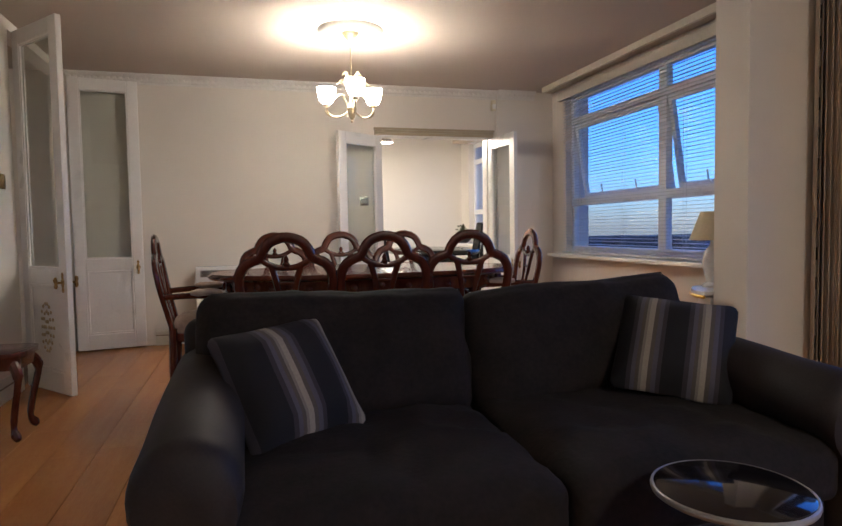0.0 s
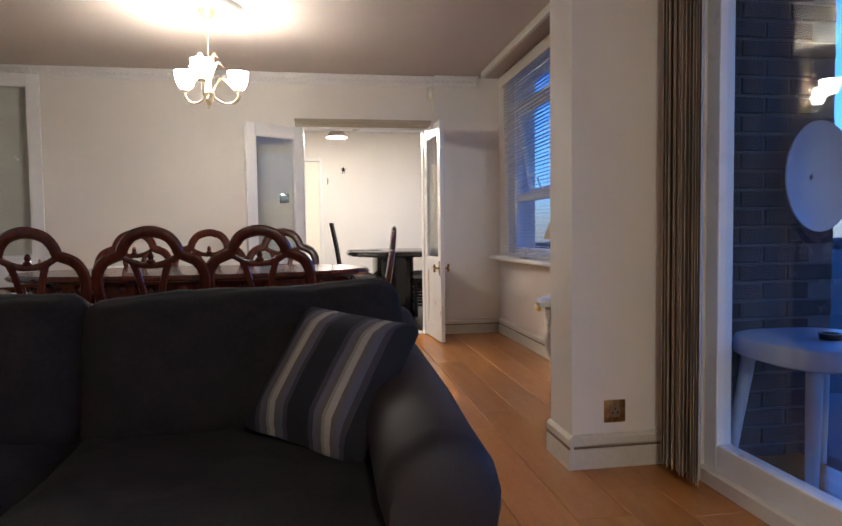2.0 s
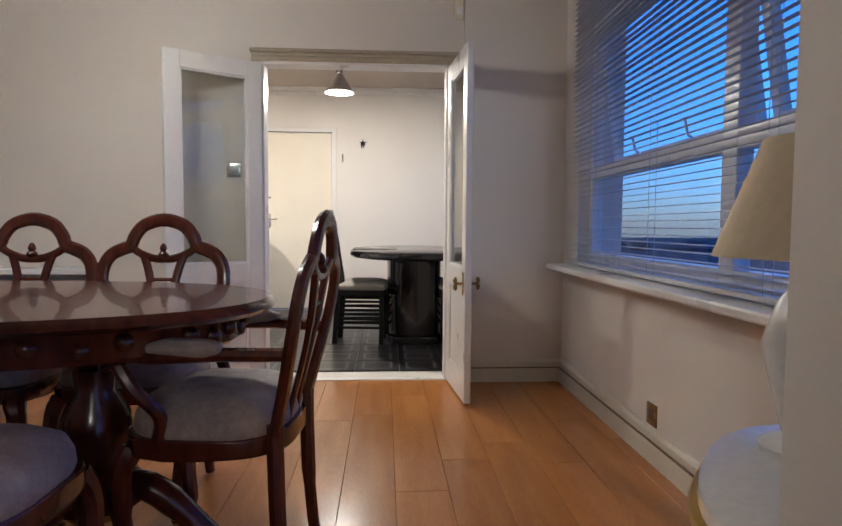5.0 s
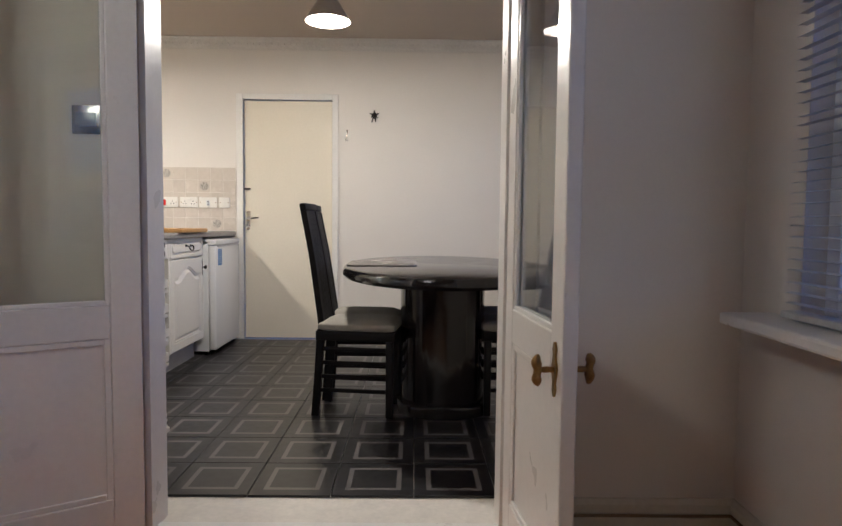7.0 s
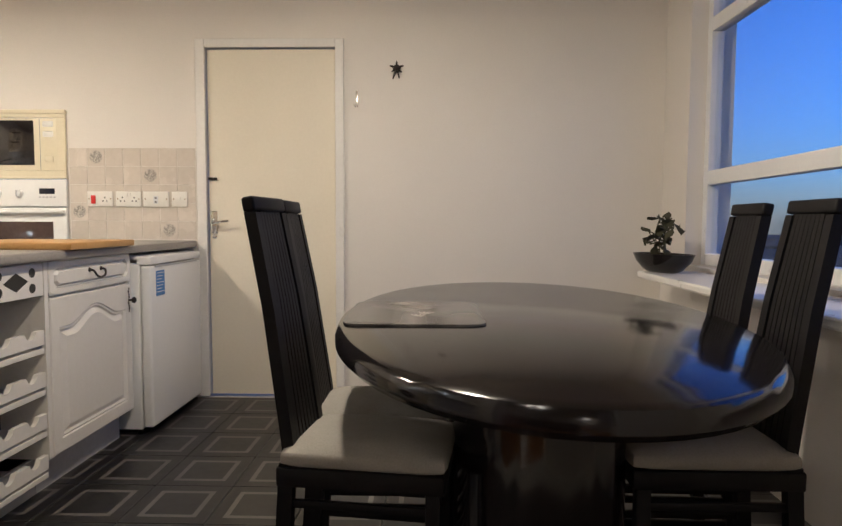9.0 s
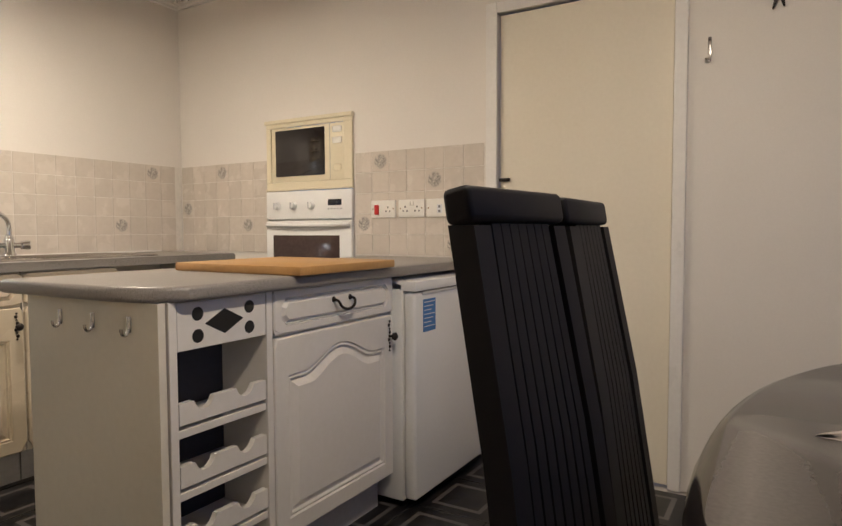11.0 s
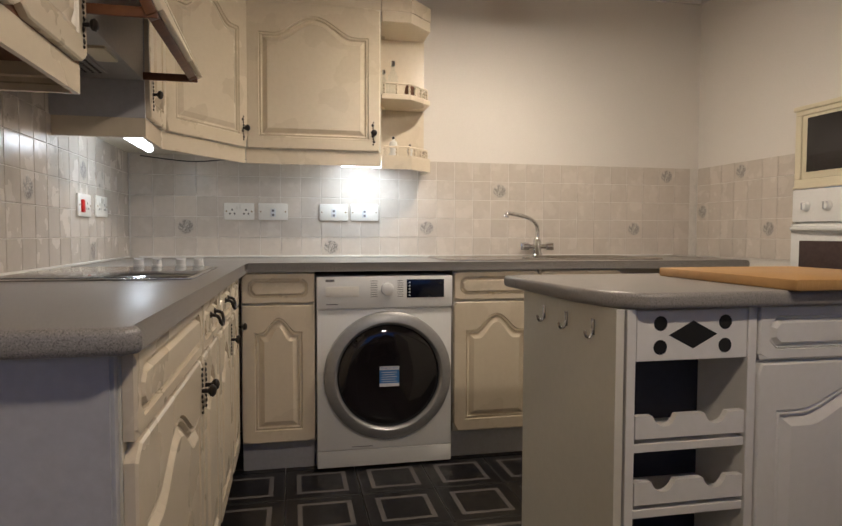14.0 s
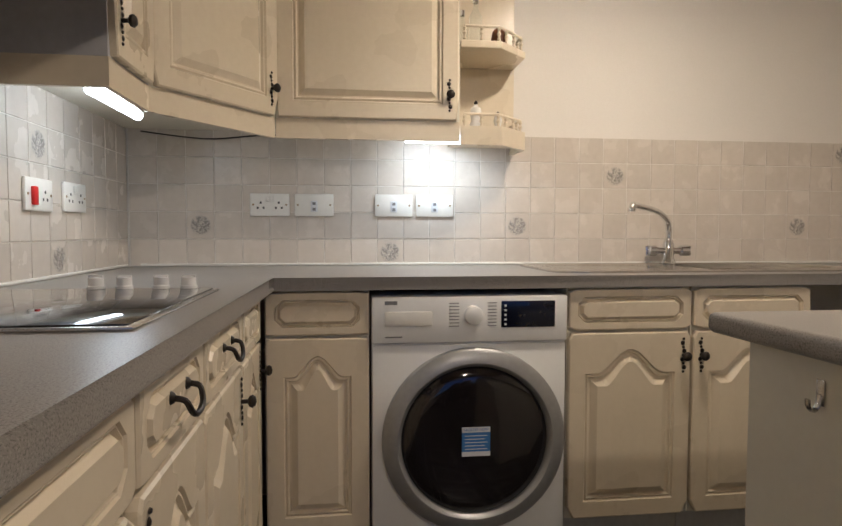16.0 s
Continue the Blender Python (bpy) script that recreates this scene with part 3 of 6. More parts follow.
def glazed_leaf(name, label, hinge, angle, w, h, rail, knobs=True, relief=False, knob_x=None):
    """A half-glazed door leaf. It stands at hinge and runs along angle (degrees from +x); z 0.012 up."""
    t, st = 0.036, 0.085
    ob = thing(name, label, "door", pose(hinge[0], hinge[1], 0.012, 0, 0, angle))
    ob["kind"] = "structure"
    bm = box(0, st, -t / 2, t / 2, 0, h, 0.004)
    box(w - st, w, -t / 2, t / 2, 0, h, 0.004, bm)
    box(st, w - st, -t / 2, t / 2, h - 0.095, h, 0.004, bm)
    box(st, w - st, -t / 2, t / 2, rail - 0.05, rail + 0.05, 0.004, bm)
    box(st, w - st, -t / 2, t / 2, 0, 0.13, 0.004, bm)
    part("door_frame", bm, "gloss", ob, smooth=False)
    bm = box(st, w - st, -0.008, 0.008, 0.13, rail - 0.05)
    for s in (-1, 1):
        y0, y1 = (0.008, 0.016) if s > 0 else (-0.016, -0.008)
        for a in ((st, st + 0.018, 0.13, rail - 0.05), (w - st - 0.018, w - st, 0.13, rail - 0.05), (st + 0.018, w - st - 0.018, 0.13, 0.148), (st + 0.018, w - st - 0.018, rail - 0.068, rail - 0.05)):
            box(a[0], a[1], y0, y1, a[2], a[3], 0.003, bm)
    part("lower_panel", bm, "gloss", ob, smooth=False)
    pane = part("pane", box(st, w - st, -0.003, 0.003, rail + 0.05, h - 0.095), "doorpane", ob, smooth=False)
    pane.visible_shadow = False
    bm = bmesh.new()
    for s in (-1, 1):
        y0, y1 = (0.003, 0.014) if s > 0 else (-0.014, -0.003)
        for a in ((st, st + 0.012, rail + 0.05, h - 0.095), (w - st - 0.012, w - st, rail + 0.05, h - 0.095), (st + 0.012, w - st - 0.012, rail + 0.05, rail + 0.062), (st + 0.012, w - st - 0.012, h - 0.107, h - 0.095)):
            box(a[0], a[1], y0, y1, a[2], a[3], 0.002, bm)
    part("glazing_bead", bm, "gloss", ob, smooth=False)
    if knobs:
        kx = w - 0.045
        for s in (-1, 1):
            bm = lathe([(0.007, 0), (0.008, 0.004), (0.0065, 0.010), (0.0075, 0.024), (0.006, 0.036)], 12)
            sweep(smooth_path([(0, -0.036, 0.040), (0.002, -0.018, 0.044), (0, 0, 0.041), (-0.002, 0.018, 0.044), (0, 0.034, 0.040)], 16), [0.004, 0.007, 0.010, 0.0115, 0.011, 0.0095, 0.009, 0.0095, 0.010, 0.0105, 0.0115, 0.012, 0.0115, 0.010, 0.008, 0.006, 0.003], 10, bm)
            k = part("door_knob", bm, "brass", ob, "aged brass scrolled grip", pose(kx, s * t / 2, rail - 0.03, -90 * s))
            wave = [0.003, 0.007, 0.011, 0.009, 0.0065, 0.009, 0.013, 0.016, 0.017, 0.016, 0.013, 0.009, 0.0065, 0.009, 0.011, 0.007, 0.003]
            left = [(-r, -0.062 + 0.124 * i / 16) for i, r in enumerate(wave)]
            right = [(r, -0.062 + 0.124 * i / 16) for i, r in enumerate(wave)][::-1]
            part("back_plate", prism(left + right, 0.0, 0.005), "brass", k)
    if relief:
        for s in (-1, 1):
            bm = bmesh.new()
            cx, cz = w / 2, (0.13 + rail - 0.05) / 2
            for ring, (rx, rz, k) in enumerate(((0.075, 0.15, 18), (0.045, 0.10, 12), (0.02, 0.04, 6))):
                for i in range(k):
                    a = 2 * math.pi * i / k
                    px, pz = cx + rx * math.cos(a) * (1 + 0.15 * math.cos(3 * a)), cz + rz * math.sin(a)
                    join(bm, lathe([(0.004, 0), (0.013, 0.002), (0.010, 0.006), (0.003, 0.008)], 7), pose(px, s * 0.008, pz, -90 * s))
            part("carved_relief", bm, "champagne", ob, "gilt floral relief on the lower panel")
    return ob


LW = (OPEN1 - OPEN0) / 2 - 0.006
glazed_leaf("door_1", "white half-glazed door leaf, folded back towards the wall", (OPEN0 - 0.005, YD - 0.03), 180 + 33, LW, 1.872, 0.66)
glazed_leaf("door_2", "white half-glazed door leaf standing open at a right angle", (0.879, YD - 0.018), 270 + 4.5, LW, 1.872, 0.66)
glazed_leaf("door_3", "tall white half-glazed hall door leaf standing open", (XL + 0.03, HALL1 - 0.03), 10, 0.53, 2.275, 0.72)
glazed_leaf("door_4", "tall white hall door leaf with gilt relief, half open", (XL + 0.03, HALL0 + 0.03), -50, 0.57, 2.275, 0.72, relief=True)

# kitchen service door
d5 = thing("door_5", "plain white flush door, closed, in the kitchen wall", "door", pose(-0.829, YF + 0.012, 0.008))
d5["kind"] = "structure"
# White door; the sink lamp's yellow light is mixed into its colour
part("door_panel", box(0, 0.724, 0, 0.04, 0, 1.965, 0.003), "doorlit", d5, smooth=False)
lev = box(0.012, 0.048, -0.006, -0.0005, 0.93, 1.06, 0.002)
part("handle_plate", lev, "chrome", d5)
part("lever_handle", sweep(smooth_path([(0.03, -0.006, 0.99), (0.03, -0.045, 0.99), (0.045, -0.052, 0.992), (0.09, -0.05, 1.0), (0.125, -0.045, 1.004)], 14), 0.008, 8), "chrome", d5)
part("keyhole_plate", lathe([(0.014, 0), (0.014, 0.005), (0.004, 0.006)], 14), "chrome", d5, at=pose(0.03, -0.0005, 0.915, 90))
part("door_bolt", join(box(0.0, 0.05, -0.012, -0.001, 1.235, 1.25, 0.002), lathe([(0.004, 0), (0.004, 0.03)], 8), pose(0.03, -0.012, 1.24, 90)), "iron", d5)
bm = box(-0.887, -0.834, YF - 0.018, YF - 0.0006, 0, 2.025, 0.004)
box(-0.100, -0.052, YF - 0.018, YF - 0.0006, 0, 2.025, 0.004, bm)
box(-0.834, -0.100, YF - 0.018, YF - 0.0006, 1.978, 2.025, 0.004, bm)
setting("trim_door_frame", bm, "gloss", "white gloss door frame", "door frame")


# ---- windows ----
def window(name, label, x, y0, y1, z0, z1, mullions, rails, out=0.10, tilted=()):
    ob = thing(name, label, "window", pose(x, 0, 0))
    ob["kind"] = "structure"
    f = 0.05
    bm = box(out, out + 0.06, y0, y0 + f, z0, z1, 0.004)
    box(out, out + 0.06, y1 - f, y1, z0, z1, 0.004, bm)
    ms = [y0 + f, *mullions, y1 - f]
    for a in mullions:
        box(out, out + 0.06, a - 0.045, a + 0.045, z0, z1, 0.004, bm)
    zs = [z0, *rails, z1]
    spans = []
    edges = [y0 + f] + [v for a in mullions for v in (a - 0.045, a + 0.045)] + [y1 - f]
    for k in range(0, len(edges), 2):
        a, b = edges[k], edges[k + 1]
        for z in (z0 + 0.03, z1 - 0.03):
            box(out, out + 0.06, a, b, z - 0.03, z + 0.03, 0.004, bm)
        for z in rails:
            box(out, out + 0.06, a, b, z - 0.035, z + 0.035, 0.004, bm)
        lows = [z0 + 0.06] + [z + 0.035 for z in rails]
        highs = [z - 0.035 for z in rails] + [z1 - 0.06]
        spans += [(a, b, lo, hi, i) for i, (lo, hi) in enumerate(zip(lows, highs))]
    part("window_frame", bm, "upvc", ob, smooth=False)
    for a, b, lo, hi, i in spans:
        if i in tilted:
            # top-hung sash pushed out at the bottom
            h = hi - lo
            s = part("sash", sash_mesh(b - a, h), "upvc", ob, at=pose(out + 0.03, a, hi, 0, -9, 0), smooth=False)
            p = part("pane", box(-0.003, 0.003, 0.035, b - a - 0.035, -h + 0.035, -0.035), "pane", s, smooth=False)
            for yy in (0.3, 0.7):
                part("stay", sweep([(-0.03, (b - a) * yy, -h + 0.02), (-0.06, (b - a) * yy, -h + 0.05), (-0.075, (b - a) * yy - 0.02, -h + 0.12)], 0.006, 6), "upvc", s)
        else:
            p = part("pane", box(out + 0.026, out + 0.032, a, b, lo, hi), "pane", ob, smooth=False)
        p.visible_shadow = False
    return ob


def sash_mesh(w, h):
    bm = box(-0.02, 0.02, 0, 0.04, -h, 0, 0.003)
    box(-0.02, 0.02, w - 0.04, w, -h, 0, 0.003, bm)
    box(-0.02, 0.02, 0.04, w - 0.04, -0.04, 0, 0.003, bm)
    return box(-0.02, 0.02, 0.04, w - 0.04, -h, -h + 0.04, 0.003, bm)


window("window_1", "white framed dining window with a tilted sash", XR, WIN0, WIN1, WINZ0 + 0.01, WINZ1, [1.13], [1.235, 2.02], 0.06, tilted=(1,))
window("window_2", "white framed kitchen window", KR, KW0, KW1, KWZ0, KWZ1, [4.55], [1.235, 1.98], 0.08)
setting("window_sill", box(1.425, XR + 0.05, WIN0 - 0.05, 2.66, 0.700, 0.732, 0.008), "gloss", "white painted dining window sill", "window sill")
setting("window_sill_kitchen", box(1.44, KR + 0.07, KW0 - 0.05, 5.62, 0.748, 0.780, 0.008), "gloss", "white painted kitchen window sill", "window sill")
setting("pelmet", box(1.345, 1.375, -0.29, 2.60, CD - 0.055, CD - 0.0005, 0.004), "trim", "cream pelmet board over the dining window", "pelmet")
setting("pelmet_kitchen", box(1.50, KR - 0.001, KW0 - 0.05, 5.85, 2.27, 2.42, 0.006), "fabricblind", "rolled beige blind over the kitchen window", "pelmet")
setting("window_head", box(1.53, XR - 0.001, -0.29, 2.62, 2.24, 2.32, 0.004), "trim", "cream blind headbox over the dining window", "headbox")

# Venetian blind of the dining window
vb = thing("venetian_blind", "white slatted venetian blind, lowered, slats open", "blind", pose(1.535, 0, 0))
slat = loops([[(0.0125 * u, y, 0.002 * (1 - u * u)) for u in (-1, -0.5, 0, 0.5, 1)] + [(0.0125 * u, y, 0.002 * (1 - u * u) - 0.0008) for u in (1, 0.5, 0, -0.5, -1)] for y in (-0.22, 2.52)])
slat_me = mesh_of("slat", slat, "slat", True)
zs = 0.775
while zs < 2.235:
    o = new("slat", slat_me)
    o.parent = vb
    o.matrix_basis = pose(random.uniform(-0.001, 0.001), 0, zs, random.uniform(-0.08, 0.08), -4 + random.uniform(-3, 3), 0)
    zs += 0.0275
part("bottom_rail", box(-0.024, 0.024, -0.22, 2.52, 0.740, 0.757, 0.004), "slat", vb)
for yy in (0.1, 0.75, 1.5, 2.2):
    bm = sweep([(-0.014, yy, 0.745), (-0.014, yy, 2.24)], 0.0012, 5)
    part("ladder_cord", sweep([(0.014, yy, 0.745), (0.014, yy, 2.24)], 0.0012, 5, bm), "slat", vb)

# balcony doors
bd = thing("balcony_door", "white framed glazed balcony doors, closed", "door", pose(BX + 0.03, 0, 0))
bd["kind"] = "structure"
bm = bmesh.new()
panes = []
edges = [-0.70, -1.47, -2.30, -3.2, -4.2]
for a, b in zip(edges, edges[1:]):
    for y0, y1 in ((a - 0.075, a), (b, b + 0.075)):
        box(0, 0.06, y0, y1, 0.05, 2.25, 0.005, bm)
    box(0, 0.06, b + 0.075, a - 0.075, 0.05, 0.15, 0.005, bm)
    box(0, 0.06, b + 0.075, a - 0.075, 2.16, 2.25, 0.005, bm)
    panes.append((b + 0.075, a - 0.075))
part("frame", bm, "upvc", bd, smooth=False)
for y0, y1 in panes:
    p = part("pane", box(0.027, 0.033, y0, y1, 0.15, 2.16), "pane", bd, smooth=False)
    p.visible_shadow = False
vt = thing("vertical_blind", "beige vertical blind drawn aside in a stack", "blind", pose(BX - 0.06, 0, 0))
part("head_track", box(-0.022, 0.022, -4.2, -0.56, CD - 0.05, CD - 0.005, 0.003), "upvc", vt)
vane = loops([[(0.043 * u, 0.004 * (1 - u * u), z) for u in (-1, -0.5, 0, 0.5, 1)] + [(0.043 * u, 0.004 * (1 - u * u) - 0.0012, z) for u in (1, 0.5, 0, -0.5, -1)] for z in (0.03, CD - 0.05)])
vane_me = mesh_of("vane", vane, "fabricblind", True)
for i in range(21):
    o = new("vane", vane_me)
    o.parent = vt
    o.matrix_basis = pose(random.uniform(-0.008, 0.008), -0.565 - 0.0125 * i, 0, 0, 0, 52 + random.uniform(-14, 14))

# ---- outdoors ----
setting("ground", box(-900, 1500, -1400, 1400, -22.2, -22), "land", "dark wooded land at dusk below the flat", "ground")
bm = bmesh.new()
rng = random.Random(4)
for i in range(130):
    x, y = rng.uniform(250, 1100), rng.uniform(-900, 900)
    h = rng.uniform(4, 12)
    w = rng.uniform(8, 30)
    tmp = bmesh.new()
    bmesh.ops.create_icosphere(tmp, subdivisions=2, radius=1)
    for v in tmp.verts:
        v.co = Vector((v.co.x * w, v.co.y * w * 1.6, v.co.z * h)) * (1 + 0.25 * noise.noise(v.co * 2 + Vector((i, 0, 0))))
    join(bm, tmp, pose(x, y, -22))
tagged(setting("backdrop_woods", bm, "land", "dark distant woods at dusk", "woods"), kind="stuff")
setting("balcony_floor", box(BX + 0.12, BX + 1.6, -4.6, 0.35, -0.2, -0.03), "concrete", "grey concrete balcony floor", "balcony floor")

# Slab out of view, added to keep sky light off the bricks
setting("balcony_ceiling", box(BX + 0.12, BX + 1.6, -4.6, 0.35, 2.46, 2.62), "concrete", "unseen grey concrete slab added over the balcony to dim it", "balcony ceiling")

# ---- living and dining room things ----


def cushion_mesh(w, d, h, r, bulge=0.0, rough=0.004, seed=0, cuts=9):
    """A soft rounded block, centred; bulges along z."""
    bm = bmesh.new()
    bmesh.ops.create_cube(bm, size=2)
    bmesh.ops.subdivide_edges(bm, edges=bm.edges[:], cuts=cuts, use_grid_fill=True)
    half = Vector((w / 2, d / 2, h / 2))
    for v in bm.verts:
        u = v.co.copy()
        p = Vector((u.x * half.x, u.y * half.y, u.z * half.z))
        core = Vector([max(-half[k] + r, min(half[k] - r, p[k])) if half[k] > r else 0.0 for k in range(3)])
        n = p - core
        q = core + n.normalized() * min(r, n.length * 1.0 if n.length < r else r) if n.length > 1e-6 else p
        fat = (1 - u.x ** 4) * (1 - u.y ** 4)
        q.z += (1 if u.z > 0 else -1) * abs(u.z) * bulge * fat
        k = noise.noise(q * 7 + Vector((seed * 3.1, seed, 0))) * rough + noise.noise(q * 19 + Vector((seed, 0, 7))) * rough * 0.4
        v.co = q + Vector((k * 0.5, k * 0.5, k))
    return bm


# sofa: its back stands at y -0.83, it faces the camera's first place
sofa = thing("sofa", "charcoal chenille two-seat sofa with dark rolled leather arms", "sofa", pose(-0.745, -1.28, 0))
part("base", box(-0.80, 0.80, -0.42, 0.33, 0.06, 0.235, 0.03), "leather", sofa)
part("back_frame", box(-0.95, 0.95, 0.40, 0.52, 0.06, 0.70, 0.045, seg=4), "leather", sofa)
for k, s in enumerate((-1, 1)):
    bm = cushion_mesh(0.835, 0.78, 0.19, 0.06, 0.022, 0.020, 3 + k, 24)
    part("seat_cushion", bm, "sofa", sofa, at=pose(s * 0.415, -0.06, 0.300, 0, 0, 0))
    bm = cushion_mesh(0.91, 0.45, 0.17, 0.07, 0.035, 0.016, 8 + k, 20)
    part("back_cushion", bm, "sofa", sofa, at=pose(s * 0.452, 0.335, 0.562, 72, 0, 0) @ pose(0, 0, 0, 0, 0, 3.2 if s > 0 else -1.0))
    pts = [(-0.44, -0.01), (-0.22, 0.012), (0, 0.0), (0.22, 0.006), (0.44, 0.018)]
    part("piping", sweep(smooth_path([(s * 0.452 + x * 0.92, 0.392, 0.767 + 0.4 * z + (0.056 if s > 0 else -0.017) * x) for x, z in pts], 16), 0.006, 6), "leather", sofa)
for s in (-1, 1):
    rings = []
    for y, zc, k in ((-0.462, 0.455, 0.55), (-0.455, 0.455, 0.86), (-0.435, 0.456, 0.96), (-0.40, 0.458, 1.0), (-0.25, 0.462, 1.0), (-0.05, 0.475, 1.01), (0.15, 0.49, 1.0), (0.45, 0.505, 0.99), (0.50, 0.50, 0.93), (0.52, 0.48, 0.7)):
        ring = [(0.80, 0.06), (0.935, 0.06), (0.94, 0.22), (0.938, 0.34)]
        ring += [(0.872 + 0.116 * math.cos(math.radians(a)), zc + 0.116 * math.sin(math.radians(a))) for a in range(-48, 231, 18)]
        ring += [(0.80, 0.34), (0.80, 0.20)]
        soft = [0.004 * noise.noise(Vector((x * 9, y * 6, z * 9))) for x, z in ring]
        rings.append([(s * (0.868 + (x - 0.868) * k + d), y, 0.06 + (z - 0.06) * (0.5 + 0.5 * k) + d) for (x, z), d in zip(ring, soft)][::s])
    part("arm", loops(rings), "leather", sofa, "dark brown leather rolled arm")
    part("foot", lathe([(0.03, 0), (0.035, 0.02), (0.03, 0.065)], 10), "black", sofa, at=pose(s * 0.85, -0.36, 0))


def tilt(place, along, up):
    """A pose whose x runs along and whose y leans up."""
    x = Vector(along).normalized()
    z = x.cross(Vector(up)).normalized()
    y = z.cross(x)
    m = Matrix((x, y, z)).transposed().to_4x4()
    m.translation = place
    return m


def striped_cushion(at, seed, label, cloth="stripe"):
    bm = cushion_mesh(0.375, 0.375, 0.07, 0.035, 0.038, 0.006, seed, 15)
    for v in bm.verts:
        e = max(abs(v.co.x), abs(v.co.y)) / 0.215
        v.co.z *= 1 - 0.75 * max(0.0, e - 0.55) / 0.45
        v.co.x *= 1 + 0.06 * (abs(v.co.y) / 0.215) ** 3
        v.co.y *= 1 + 0.06 * (abs(v.co.x) / 0.215) ** 3
    return solo("cushion", bm, cloth, label, "cushion", at, "striped cushions")


striped_cushion(tilt((-0.065, -1.200, 0.567), (0.262, -0.222, -0.031), (0.178, 0.155, 0.287)), 5, "navy and grey striped cushion leaning on the sofa arm")
striped_cushion(tilt((-1.376, -1.180, 0.545), (0.306, 0.166, 0.022), (-0.114, 0.170, 0.268)), 2, "navy and grey striped cushion slumped on the sofa", "stripe_shifted")

# dining table
TX, TY = -0.765, 0.80


def oval(a, b, n=64, p=2.3):
    out = []
    for i in range(n):
        t = 2 * math.pi * i / n
        c, s = math.cos(t), math.sin(t)
        out.append((a * math.copysign(abs(c) ** (2 / p), c), b * math.copysign(abs(s) ** (2 / p), s)))
    return out


table = thing("dining_table", "long oval polished mahogany dining table on carved pedestals", "table", pose(TX, TY, 0))
bm = bmesh.new()
loops([[(x * k, y * k2, z) for x, y in oval(0.955, 0.50)] for k, k2, z in ((0.955, 0.93, 0.712), (0.985, 0.975, 0.716), (1.0, 1.0, 0.728), (0.995, 0.992, 0.738), (0.985, 0.975, 0.744), (0.980, 0.965, 0.750))], bm)
part("tabletop", bm, "mahogany", table)
bm = loops([[(x, y, z) for x, y in oval(0.86 * k, 0.41 * k)] for k, z in ((0.985, 0.635), (1.0, 0.645), (1.0, 0.700), (1.01, 0.711))])
part("apron", bm, "mahogany", table)
frieze_me = mesh_of("carved_rosette", lathe([(0.004, 0), (0.022, 0.004), (0.016, 0.012), (0.004, 0.016)], 8), "mahogany", True)
for i in range(44):
    t = 2 * math.pi * i / 44
    o = new("carved_rosette", frieze_me)
    o.parent = table
    ex, ey = oval(0.862, 0.412, 44)[i]
    o.matrix_basis = pose(ex, ey, 0.668 + 0.012 * (i % 2), 90, 0, math.degrees(math.atan2(ey * 4.3, ex)) + 90)
for s in (-1, 1):
    part("pedestal", lathe([(0.10, 0.635), (0.11, 0.60), (0.055, 0.56), (0.05, 0.50), (0.085, 0.44), (0.095, 0.36), (0.075, 0.30), (0.11, 0.26), (0.12, 0.20), (0.07, 0.16)], 20), "mahogany", table, at=pose(s * 0.48, 0, 0))
    for a in (s * 0 + (0 if s > 0 else 180), 115 if s > 0 else 65, -115 if s > 0 else -65):
        c, d = math.cos(radians(a)), math.sin(radians(a))
        pts = smooth_path([(s * 0.48 + c * r, d * r, z) for r, z in ((0.06, 0.24), (0.14, 0.23), (0.24, 0.15), (0.32, 0.065), (0.38, 0.05), (0.41, 0.028))], 16)
        part("claw_foot", sweep(pts, [0.04] * 6 + [0.034] * 5 + [0.03, 0.032, 0.036, 0.034, 0.026, 0.02][:6], 10), "mahogany", table)


